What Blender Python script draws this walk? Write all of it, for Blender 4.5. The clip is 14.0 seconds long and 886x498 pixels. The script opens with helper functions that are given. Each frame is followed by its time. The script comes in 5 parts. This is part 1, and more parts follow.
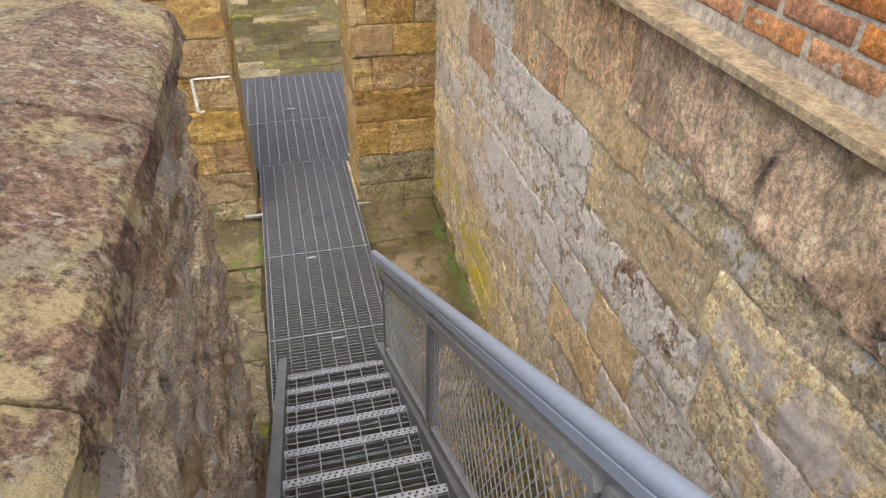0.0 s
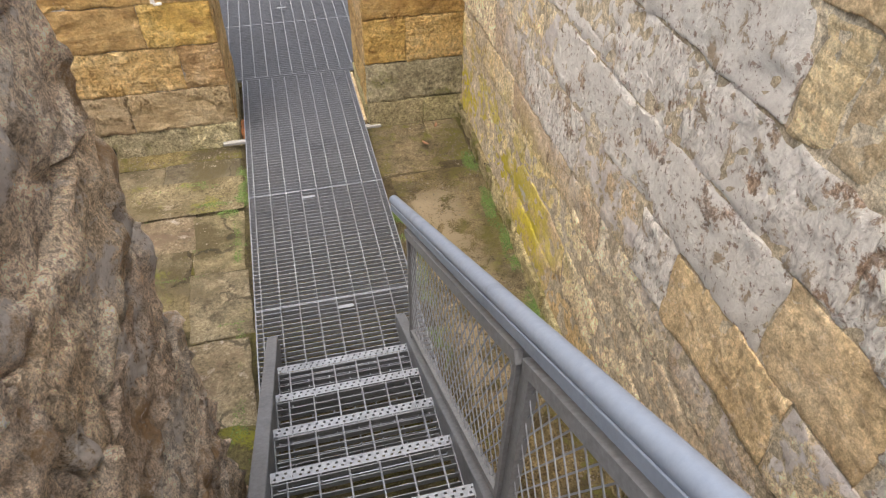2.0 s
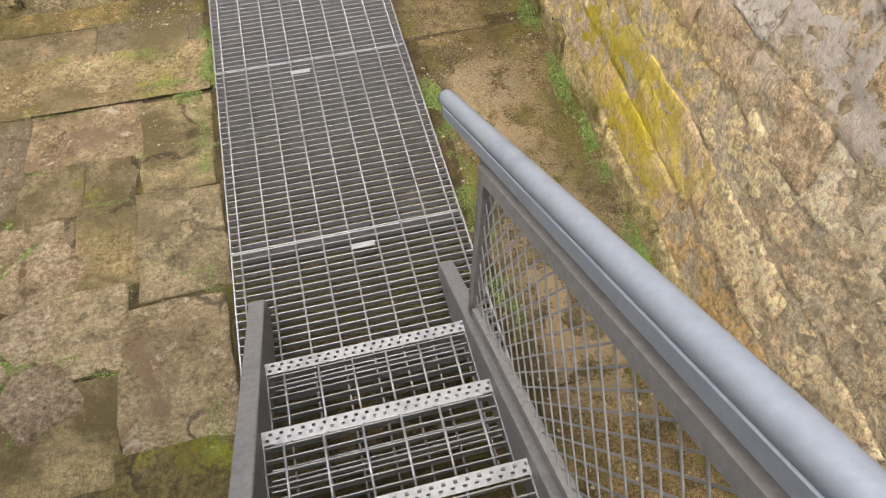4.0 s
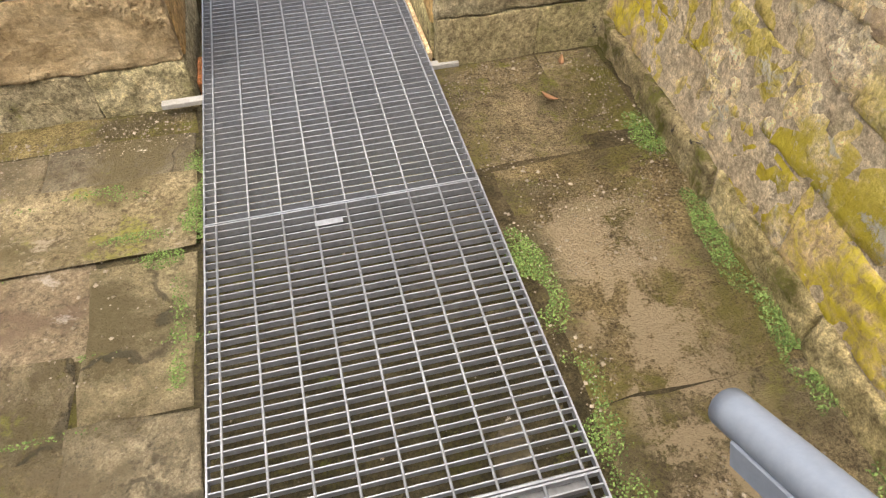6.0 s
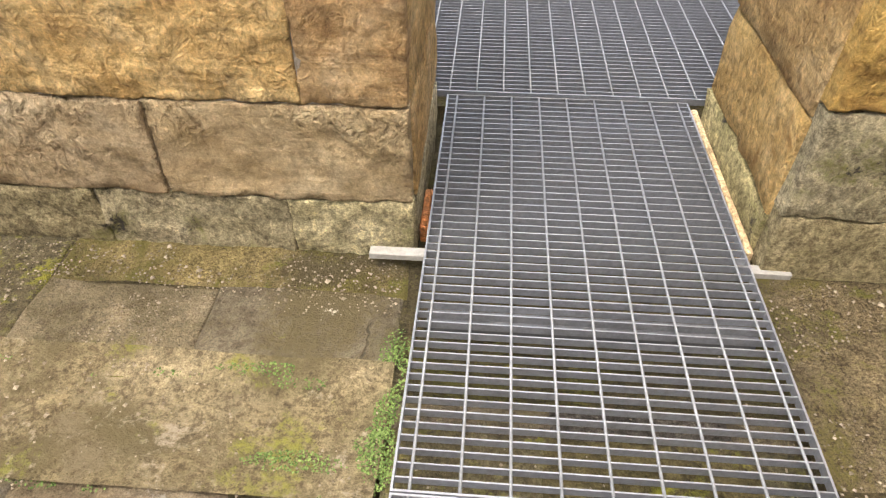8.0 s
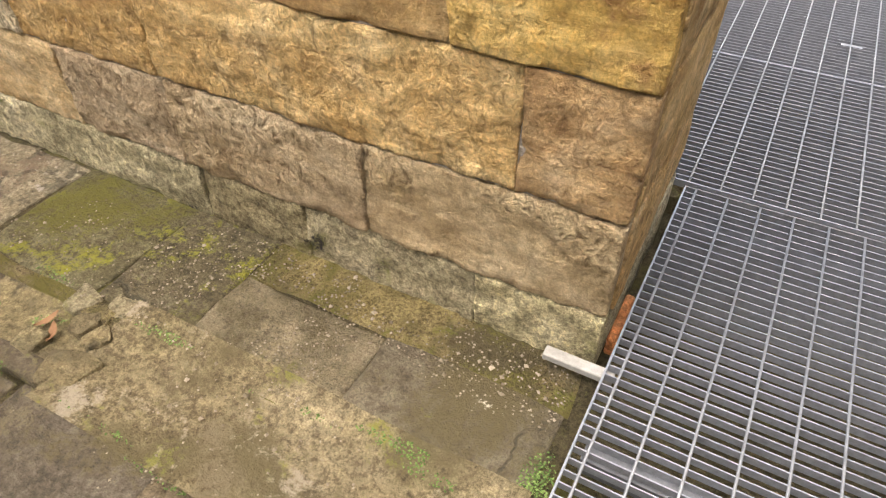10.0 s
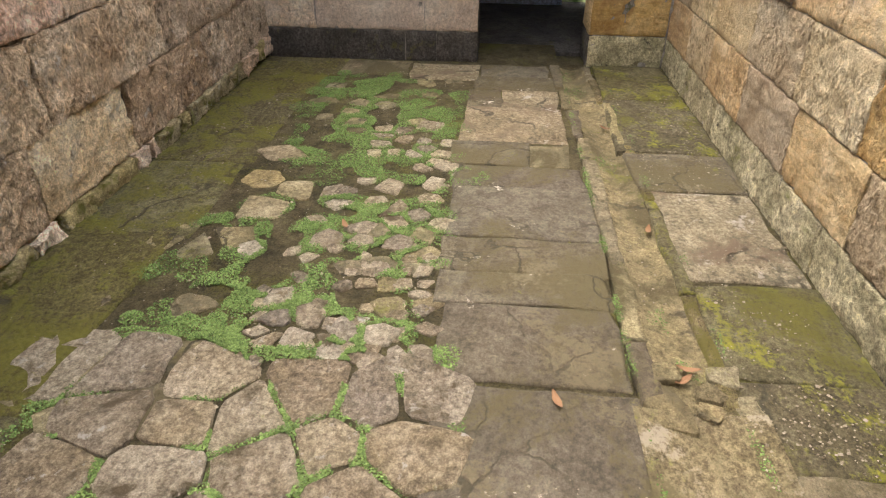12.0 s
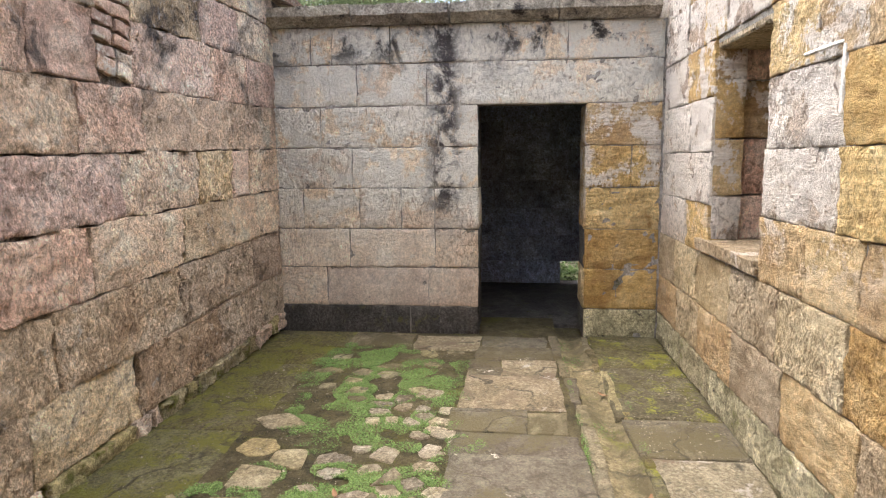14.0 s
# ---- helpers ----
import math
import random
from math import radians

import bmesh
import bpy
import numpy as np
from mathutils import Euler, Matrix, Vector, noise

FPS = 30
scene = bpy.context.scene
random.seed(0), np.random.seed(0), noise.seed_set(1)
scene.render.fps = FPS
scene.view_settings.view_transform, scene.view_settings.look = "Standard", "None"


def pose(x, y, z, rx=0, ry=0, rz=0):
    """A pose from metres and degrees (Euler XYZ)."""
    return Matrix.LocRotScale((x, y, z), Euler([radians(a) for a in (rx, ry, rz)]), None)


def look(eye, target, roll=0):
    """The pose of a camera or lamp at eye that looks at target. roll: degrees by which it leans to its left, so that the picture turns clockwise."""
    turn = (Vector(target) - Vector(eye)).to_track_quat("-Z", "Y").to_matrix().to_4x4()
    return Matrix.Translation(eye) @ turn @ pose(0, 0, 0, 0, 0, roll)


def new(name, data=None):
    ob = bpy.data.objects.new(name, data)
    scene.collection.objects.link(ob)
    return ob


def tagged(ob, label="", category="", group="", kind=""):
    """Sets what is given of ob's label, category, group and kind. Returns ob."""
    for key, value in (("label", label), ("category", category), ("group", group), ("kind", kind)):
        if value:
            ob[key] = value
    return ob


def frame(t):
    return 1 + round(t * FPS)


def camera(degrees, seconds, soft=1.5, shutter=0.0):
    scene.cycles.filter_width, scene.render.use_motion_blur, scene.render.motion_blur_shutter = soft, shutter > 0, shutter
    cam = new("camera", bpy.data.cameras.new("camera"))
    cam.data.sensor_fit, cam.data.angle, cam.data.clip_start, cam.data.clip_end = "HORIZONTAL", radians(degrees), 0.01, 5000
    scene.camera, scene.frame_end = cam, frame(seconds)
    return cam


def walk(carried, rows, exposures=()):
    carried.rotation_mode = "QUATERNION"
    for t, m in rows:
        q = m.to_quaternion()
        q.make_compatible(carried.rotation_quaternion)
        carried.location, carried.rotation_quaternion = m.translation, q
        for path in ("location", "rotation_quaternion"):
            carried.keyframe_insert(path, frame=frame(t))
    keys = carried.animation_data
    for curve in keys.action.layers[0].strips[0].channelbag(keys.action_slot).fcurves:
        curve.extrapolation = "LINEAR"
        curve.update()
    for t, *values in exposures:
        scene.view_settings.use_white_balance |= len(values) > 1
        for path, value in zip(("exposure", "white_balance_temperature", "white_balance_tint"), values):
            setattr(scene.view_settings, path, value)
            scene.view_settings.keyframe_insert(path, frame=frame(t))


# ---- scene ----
cam = camera(68.7, 14.0, 1.2)
PATH = [
    (0, (-0.355, 0.496, 3.931), (0.063, 2.049, 2.743), 1.3),
    (0.5, (-0.299, 0.806, 3.756), (0.103, 2.3, 2.489), 1.3),
    (1, (-0.317, 1.097, 3.563), (0.078, 2.585, 2.286), 1.1),
    (1.5, (-0.304, 1.392, 3.372), (0.089, 2.872, 2.086), 1.1),
    (2, (-0.278, 1.687, 3.217), (0.095, 3.089, 1.841), 1.1),
    (2.2, (-0.283, 1.826, 3.136), (0.074, 3.153, 1.683), 1.3),
    (4.3, (-0.224, 3.036, 2.365), (0.054, 4.102, 0.696), 0.5),
    (4.5, (-0.244, 3.137, 2.318), (0.048, 4.263, 0.691), 0.5),
    (5, (-0.233, 3.437, 2.147), (0.061, 4.582, 0.534), 0.2),
    (5.5, (-0.288, 3.708, 1.942), (0.008, 4.925, 0.383), -0.2),
    (6, (-0.265, 4.0, 1.791), (0.039, 5.276, 0.281), -0.7),
    (6.5, (-0.314, 4.227, 1.643), (-0.003, 5.522, 0.151), -0.6),
    (7, (-0.428, 4.48, 1.55), (-0.105, 5.828, 0.107), -0.7),
    (7.5, (-0.458, 4.763, 1.523), (-0.395, 6.192, 0.126), -0.7),
    (7.7, (-0.505, 4.885, 1.521), (-0.538, 6.346, 0.155), -0.5),
    (9.8, (-0.617, 5.383, 1.607), (-1.128, 6.749, 0.238), 0.8),
    (10, (-0.605, 5.36, 1.619), (-1.299, 6.65, 0.257), 0.1),
    (10.5, (-0.631, 5.3, 1.6), (-1.702, 6.338, 0.267), 0.4),
    (11, (-0.631, 5.271, 1.579), (-2.009, 5.942, 0.295), 0.3),
    (11.5, (-0.627, 5.244, 1.564), (-2.242, 5.494, 0.411), 0.7),
    (12, (-0.61, 5.249, 1.565), (-2.306, 5.11, 0.514), 0.4),
    (12.5, (-0.603, 5.254, 1.581), (-2.341, 5.072, 0.608), -0.1),
    (13, (-0.609, 5.24, 1.578), (-2.54, 5.031, 1.099), -0.5),
    (13.5, (-0.535, 5.268, 1.58), (-2.515, 5.056, 1.395), -0.6),
    (14, (-0.512, 5.375, 1.56), (-2.482, 5.161, 1.289), -0.5),
]
walk(cam, [(t, look(eye, target, roll)) for t, eye, target, roll in PATH], [(0.0, 1.2, 6600, 8), (1.0, 1.5, 6600, 8), (2.0, 1.5, 6550, 8), (4.5, 1.75, 7000, 7), (6.0, 1.8, 6900, 7), (7.5, 1.9, 6700, 7), (10.0, 1.8, 6700, 8), (11.5, 1.9, 6500, 8), (12.3, 1.95, 6450, 8), (13.0, 2.25, 6200, 9), (13.5, 2.35, 6100, 9), (14.0, 2.15, 6200, 9)])
# world: overcast daylight
sky_world = bpy.data.worlds.new("overcast_sky")
scene.world = sky_world
sky_world.use_nodes = True
sky = sky_world.node_tree.nodes.new("ShaderNodeTexSky")
sky.sky_type, sky.sun_disc = "NISHITA", False
SUN_HIGH, SUN_TURN = radians(73), radians(212)
sky.sun_elevation, sky.sun_rotation = SUN_HIGH, SUN_TURN
sky.air_density, sky.dust_density, sky.ozone_density = 0.7, 6.0, 0.3
sky_back = sky_world.node_tree.nodes["Background"]
sky_back.inputs["Strength"].default_value = 0.15
sky_world.node_tree.links.new(sky.outputs["Color"], sky_back.inputs["Color"])
sun = new("sun", bpy.data.lights.new("sun", "SUN"))
sun.data.energy, sun.data.angle, sun.data.color = 1.5, radians(140), (1.0, 0.98, 0.93)
sun.matrix_world = look((0, 0, 0), (-math.sin(SUN_TURN) * math.cos(SUN_HIGH), -math.cos(SUN_TURN) * math.cos(SUN_HIGH), -math.sin(SUN_HIGH)))


# ---- small helpers ----
AT = {}


def place(name, loc, label="", category="", group="", kind=""):
    """An empty at the base of a thing."""
    ob = new(name)
    ob.location = loc
    ob.empty_display_size = 0.05
    AT[ob] = Vector(loc)
    return tagged(ob, label, category, group, kind)


def hang(ob, parent):
    """Parents ob, which lies in the world already."""
    ob.parent = parent
    ob.matrix_parent_inverse = Matrix.Translation(-AT[parent])
    AT[ob] = Vector((0, 0, 0)) + AT.get(ob, Vector())
    return ob


def finish(name, bm, material, smooth=False):
    me = bpy.data.meshes.new(name)
    bm.normal_update()
    bm.to_mesh(me)
    bm.free()
    if smooth:
        me.polygons.foreach_set("use_smooth", [True] * len(me.polygons))
    me.materials.append(material)
    return me


def part(name, bm, material, parent, label="", smooth=False):
    """One mesh, built in the world's axes, under a thing or a part."""
    ob = new(name, finish(name, bm, material, smooth))
    AT[ob] = Vector((0, 0, 0))
    hang(ob, parent)
    AT[ob] = Vector((0, 0, 0))
    return tagged(ob, label)


def again(name, me, parent, loc, turn=None, scale=None):
    """One more object on a mesh that exists."""
    ob = new(name, me)
    m = Matrix.Translation(loc)
    if turn is not None:
        m = m @ turn
    if scale is not None:
        m = m @ Matrix.Diagonal((*scale, 1))
    ob.parent = parent
    ob.matrix_parent_inverse = Matrix.Translation(-AT[parent])
    ob.matrix_basis = m
    return ob


def thing(name, bm, material, label="", category="", group="", kind="", smooth=False):
    ob = new(name, finish(name, bm, material, smooth))
    AT[ob] = Vector((0, 0, 0))
    return tagged(ob, label, category, group, kind)


def box(bm, x0, x1, y0, y1, z0, z1):
    vs = [bm.verts.new(p) for p in ((x0, y0, z0), (x1, y0, z0), (x1, y1, z0), (x0, y1, z0), (x0, y0, z1), (x1, y0, z1), (x1, y1, z1), (x0, y1, z1))]
    for f in ((3, 2, 1, 0), (4, 5, 6, 7), (0, 1, 5, 4), (1, 2, 6, 5), (2, 3, 7, 6), (3, 0, 4, 7)):
        bm.faces.new([vs[i] for i in f])
    return vs


def boxes(*rows):
    bm = bmesh.new()
    for r in rows:
        box(bm, *r)
    return bm


def bevelled(bm, width, segments=1):
    bmesh.ops.bevel(bm, geom=bm.edges[:], offset=width, segments=segments, affect="EDGES", profile=0.5)
    return bm


def bar(bm, a, b, w, h, side=(1, 0, 0)):
    """A straight bar of rectangular section from a to b: w along side, h across."""
    a, b, s = Vector(a), Vector(b), Vector(side).normalized()
    along = (b - a).normalized()
    up = s.cross(along).normalized()
    ring = []
    for p in (a, b):
        ring.append([bm.verts.new(p + s * (w / 2 * i) + up * (h / 2 * j)) for i, j in ((-1, -1), (1, -1), (1, 1), (-1, 1))])
    p, q = ring
    for i in range(4):
        bm.faces.new((p[i], p[(i + 1) % 4], q[(i + 1) % 4], q[i]))
    bm.faces.new(p[::-1])
    bm.faces.new(q)
    return bm


def tube(bm, points, radius, sides=12):
    rings = []
    pts = [Vector(p) for p in points]
    for i, p in enumerate(pts):
        along = (pts[min(i + 1, len(pts) - 1)] - pts[max(i - 1, 0)]).normalized()
        a = along.orthogonal().normalized()
        a = (Vector((1, 0, 0)) - along * along.x).normalized() if abs(along.x) < 0.9 else a
        b = along.cross(a)
        rings.append([bm.verts.new(p + (a * math.cos(t) + b * math.sin(t)) * radius) for t in (2 * math.pi * k / sides for k in range(sides))])
    for p, q in zip(rings, rings[1:]):
        for i in range(sides):
            bm.faces.new((p[i], p[(i + 1) % sides], q[(i + 1) % sides], q[i]))
    bm.faces.new(rings[0][::-1])
    bm.faces.new(rings[-1])
    return bm


# ---- materials ----
def node(tree, kind, **inputs):
    n = tree.nodes.new(kind)
    for k, v in inputs.items():
        n.inputs[k.replace("_", " ")].default_value = v
    return n


def link(tree, a, b):
    tree.links.new(a, b)


def mixed(tree, fac, a, b, mode="MIX"):
    """A colour mix; each of fac, a and b is a socket or a value."""
    m = tree.nodes.new("ShaderNodeMix")
    m.data_type, m.blend_type = "RGBA", mode
    for i, v in ((0, fac), (6, a), (7, b)):
        if isinstance(v, bpy.types.NodeSocket):
            tree.links.new(v, m.inputs[i])
        else:
            m.inputs[i].default_value = v if i == 0 else (*v, 1)
    return m.outputs[2]


def maths(tree, op, a, b=0.0):
    m = tree.nodes.new("ShaderNodeMath")
    m.operation = op
    for i, v in ((0, a), (1, b)):
        if isinstance(v, bpy.types.NodeSocket):
            tree.links.new(v, m.inputs[i])
        else:
            m.inputs[i].default_value = v
    return m.outputs[0]


def ramp(tree, fac, *stops):
    r = tree.nodes.new("ShaderNodeValToRGB")
    e = r.color_ramp.elements
    while len(e) < len(stops):
        e.new(0.5)
    for el, (p, c) in zip(e, stops):
        el.position, el.color = p, (*c, 1) if len(c) == 3 else c
    tree.links.new(fac, r.inputs[0])
    return r.outputs[0]


def span(tree, v, lo, hi):
    m = tree.nodes.new("ShaderNodeMapRange")
    m.interpolation_type = "SMOOTHSTEP"
    tree.links.new(v, m.inputs[0])
    m.inputs[1].default_value, m.inputs[2].default_value = lo, hi
    return m.outputs[0]


def noisy(tree, vec, scale, detail=4.0, rough=0.6, warp=0.0):
    n = node(tree, "ShaderNodeTexNoise", Scale=scale, Detail=detail, Roughness=rough, Distortion=warp)
    tree.links.new(vec, n.inputs["Vector"])
    return n.outputs["Fac"]


def stone(name, tones, layers=(), rough=0.9, bump=0.5, grain=45.0, vary=0.35, bed=1.0, size=3.0, pits=0.0, grit=0.7, tool=0.0, cracks=0.0, blotch=0.75, veins=0.0, flecks=0.0):
    """Weathered stone. tones: three colours, dark to light. layers: (colour, low, high, scale, zone) of lime, lichen, moss or stain,
    where a noise of that scale passes from low to high; zone: rows (axis, lo, hi) in which it fades in. bed: how far the bedding is drawn out level."""
    mat = bpy.data.materials.new(name)
    mat.use_nodes = True
    t = mat.node_tree
    bsdf = t.nodes["Principled BSDF"]
    geo, info = t.nodes.new("ShaderNodeNewGeometry"), t.nodes.new("ShaderNodeObjectInfo")
    shift = node(t, "ShaderNodeVectorMath")
    shift.operation = "MULTIPLY_ADD"
    shift.inputs[1].default_value = (1, 1, bed)
    link(t, geo.outputs["Position"], shift.inputs[0])
    far = node(t, "ShaderNodeCombineXYZ")
    for i, k in enumerate((37.0, 91.0, 53.0)):
        link(t, maths(t, "MULTIPLY", info.outputs["Random"], k), far.inputs[i])
    link(t, far.outputs[0], shift.inputs[2])
    own, pos = shift.outputs[0], geo.outputs["Position"]
    big = noisy(t, own, size, 8, 0.66, 0.25)
    col = ramp(t, big, (0.3, tones[0]), (0.5, tones[1]), (0.72, tones[2]))
    mid = noisy(t, own, size * 5, 8, 0.74, 0.1)
    fine = noisy(t, pos, grain, 6, 0.75)
    speck = noisy(t, pos, grain * 3.2, 3, 0.8)
    col = mixed(t, blotch, col, ramp(t, mid, (0.34, (0.52, 0.50, 0.48)), (0.60, (1.38, 1.37, 1.35))), "MULTIPLY")
    col = mixed(t, grit, col, ramp(t, fine, (0.39, (0.38, 0.35, 0.33)), (0.60, (1.58, 1.58, 1.57))), "MULTIPLY")
    col = mixed(t, grit * 0.8, col, ramp(t, speck, (0.37, (0.48, 0.46, 0.43)), (0.62, (1.50, 1.50, 1.50))), "MULTIPLY")
    hsv = node(t, "ShaderNodeHueSaturation")
    link(t, maths(t, "ADD", maths(t, "MULTIPLY", info.outputs["Random"], 0.014), 0.494), hsv.inputs["Hue"])
    link(t, maths(t, "ADD", maths(t, "MULTIPLY", info.outputs["Random"], vary), 1 - vary * 0.55), hsv.inputs["Value"])
    link(t, maths(t, "ADD", maths(t, "MULTIPLY", maths(t, "FRACT", maths(t, "MULTIPLY", info.outputs["Random"], 7.3)), 0.26), 0.87), hsv.inputs["Saturation"])
    link(t, col, hsv.inputs["Color"])
    col = hsv.outputs[0]
    xyz = node(t, "ShaderNodeSeparateXYZ")
    link(t, pos, xyz.inputs[0])
    height = maths(t, "ADD", maths(t, "MULTIPLY", mid, 0.8), maths(t, "ADD", maths(t, "MULTIPLY", fine, 0.6), maths(t, "MULTIPLY", speck, 0.22)))
    worn = fine
    if tool:
        lie = node(t, "ShaderNodeMapping")
        lie.inputs["Rotation"].default_value, lie.inputs["Scale"].default_value = (0.6, 0.75, 0.3), (34, 34, 21)
        link(t, own, lie.inputs["Vector"])
        strokes = noisy(t, lie.outputs[0], 1.0, 4, 0.62, 0.7)
        worked = maths(t, "MULTIPLY", maths(t, "ADD", span(t, maths(t, "FRACT", maths(t, "MULTIPLY", info.outputs["Random"], 5.7)), 0.15, 0.5), 0.25), span(t, noisy(t, own, 2.2, 2, 0.5), 0.34, 0.46))
        worn = maths(t, "ADD", maths(t, "MULTIPLY", fine, 0.4), maths(t, "MULTIPLY", strokes, 0.6))
    for colour, low, high, scale, zone in layers:
        where = span(t, maths(t, "ADD", maths(t, "MULTIPLY", noisy(t, pos, scale, 8, 0.68, 0.4), 0.74), maths(t, "MULTIPLY", worn, 0.26)), low, high)
        for axis, lo, hi in zone:
            where = maths(t, "MULTIPLY", where, span(t, xyz.outputs["XYZ".index(axis)], lo, hi))
        tint = mixed(t, fine, [c * 0.72 for c in colour], [min(1, c * 1.22) for c in colour])
        col = mixed(t, where, col, tint)
        height = maths(t, "ADD", height, maths(t, "MULTIPLY", where, 0.12))
    if tool:
        height = maths(t, "ADD", height, maths(t, "MULTIPLY", maths(t, "MULTIPLY", strokes, worked), tool * 1.7))
        # shading of the tool marks painted in: hollows darker, ridges lighter
        col = mixed(t, maths(t, "MULTIPLY", worked, min(1.0, tool * 1.1)), col, ramp(t, strokes, (0.36, (0.62, 0.58, 0.54)), (0.46, (1.02, 1.01, 1.0)), (0.60, (1.26, 1.26, 1.26))), "MULTIPLY")
    if veins:
        bedded = node(t, "ShaderNodeMapping")
        bedded.inputs["Rotation"].default_value, bedded.inputs["Scale"].default_value = (0.12, -0.16, 0.0), (1.0, 1.0, 6.5)
        link(t, own, bedded.inputs["Vector"])
        beds = noisy(t, bedded.outputs[0], 1.0, 6, 0.62, 1.1)
        col = mixed(t, veins, col, ramp(t, beds, (0.36, (0.62, 0.50, 0.38)), (0.47, (1.06, 1.05, 1.03)), (0.52, (0.84, 0.76, 0.64)), (0.60, (1.16, 1.17, 1.17))), "MULTIPLY")
        height = maths(t, "ADD", height, maths(t, "MULTIPLY", beds, veins * 0.9))
    if flecks:
        flake = span(t, maths(t, "ADD", maths(t, "MULTIPLY", noisy(t, pos, 16.0, 8, 0.72, 0.6), 0.75), maths(t, "MULTIPLY", fine, 0.25)), 0.555, 0.60)
        flake = maths(t, "MULTIPLY", maths(t, "MULTIPLY", flake, span(t, noisy(t, pos, 1.7, 3, 0.6), 0.42, 0.56)), flecks)
        col = mixed(t, flake, col, (0.74, 0.69, 0.63))
        height = maths(t, "ADD", height, maths(t, "MULTIPLY", flake, 0.25))
    if cracks:
        edges = node(t, "ShaderNodeTexVoronoi", Scale=cracks)
        edges.feature = "DISTANCE_TO_EDGE"
        bent = node(t, "ShaderNodeVectorMath")
        bent.operation = "MULTIPLY_ADD"
        bent.inputs[1].default_value = (0.5, 0.5, 0.5)
        wav = node(t, "ShaderNodeTexNoise", Scale=3.0, Detail=5.0)
        link(t, own, wav.inputs["Vector"])
        link(t, wav.outputs["Color"], bent.inputs[0])
        link(t, own, bent.inputs[2])
        link(t, bent.outputs[0], edges.inputs["Vector"])
        line = maths(t, "MULTIPLY", maths(t, "SUBTRACT", 1.0, span(t, edges.outputs["Distance"], 0.004, 0.016)), span(t, big, 0.42, 0.58))
        col = mixed(t, maths(t, "MULTIPLY", line, 0.75), col, (0.05, 0.045, 0.03))
        height = maths(t, "SUBTRACT", height, maths(t, "MULTIPLY", line, 0.4))
    if pits:
        cells = node(t, "ShaderNodeTexVoronoi", Scale=38.0)
        link(t, own, cells.inputs["Vector"])
        height = maths(t, "ADD", height, maths(t, "MULTIPLY", cells.outputs["Distance"], pits))
    link(t, col, bsdf.inputs["Base Color"])
    bsdf.inputs["Roughness"].default_value = rough
    bsdf.inputs["Specular IOR Level"].default_value = 0.25
    b = node(t, "ShaderNodeBump", Strength=min(1.0, bump * 1.3), Distance=0.06)
    link(t, height, b.inputs["Height"])
    link(t, b.outputs[0], bsdf.inputs["Normal"])
    return mat


def metal(name, colour, rough, metallic, spots=0.25):
    mat = bpy.data.materials.new(name)
    mat.use_nodes = True
    t = mat.node_tree
    bsdf = t.nodes["Principled BSDF"]
    pos = t.nodes.new("ShaderNodeNewGeometry").outputs["Position"]
    n, m = noisy(t, pos, 55, 5, 0.7), noisy(t, pos, 5, 5, 0.7)
    col = mixed(t, spots * 2, colour, ramp(t, n, (0.3, [c * 0.55 for c in colour]), (0.7, [min(1, c * 1.35) for c in colour])))
    col = mixed(t, span(t, m, 0.52, 0.78), col, [c * 0.62 for c in colour])
    link(t, col, bsdf.inputs["Base Color"])
    bsdf.inputs["Metallic"].default_value = metallic
    link(t, maths(t, "ADD", maths(t, "MULTIPLY", m, 0.3), rough - 0.15), bsdf.inputs["Roughness"])
    b = node(t, "ShaderNodeBump", Strength=0.12, Distance=0.003)
    link(t, n, b.inputs["Height"])
    link(t, b.outputs[0], bsdf.inputs["Normal"])
    return mat


def leafy(name, dark, light, scale=9.0, through_light=0.25):
    mat = bpy.data.materials.new(name)
    mat.use_nodes = True
    t = mat.node_tree
    bsdf = t.nodes["Principled BSDF"]
    geo = t.nodes.new("ShaderNodeNewGeometry")
    n = noisy(t, geo.outputs["Position"], scale, 4, 0.7)
    v = maths(t, "ADD", maths(t, "MULTIPLY", geo.outputs["Random Per Island"], 0.5), maths(t, "MULTIPLY", n, 0.5))
    link(t, ramp(t, v, (0.2, dark), (0.75, light)), bsdf.inputs["Base Color"])
    bsdf.inputs["Roughness"].default_value = 0.75
    bsdf.inputs["Specular IOR Level"].default_value = 0.2
    bsdf.inputs["Subsurface Weight"].default_value = 0.0
    return mat


LIME, PALE = (0.78, 0.71, 0.63), (0.60, 0.54, 0.46)
MOSS, GREEN, YELLOW, SOOT = (0.135, 0.125, 0.03), (0.20, 0.20, 0.045), (0.60, 0.50, 0.055), (0.055, 0.048, 0.045)
EAST = (("Y", 3.7, 4.6), ("Z", 1.25, 0.45))
gold_stone = stone("golden_sandstone", ((0.475, 0.313, 0.127), (0.622, 0.445, 0.201), (0.705, 0.554, 0.311)), (((0.40, 0.24, 0.09), 0.54, 0.64, 3.0, ()),), bed=1.2, bump=0.9, grit=0.26, tool=0.6, blotch=0.4, veins=0.6)
ochre_stone = stone("ochre_sandstone", ((0.496, 0.326, 0.144), (0.623, 0.453, 0.232), (0.684, 0.548, 0.344)), ((LIME, 0.50, 0.54, 2.6, (("Z", 0.9, 1.4), ("X", -2.2, -3.2))),), bed=1.2, bump=0.9, grit=0.3, tool=0.6, blotch=0.4, veins=0.6)
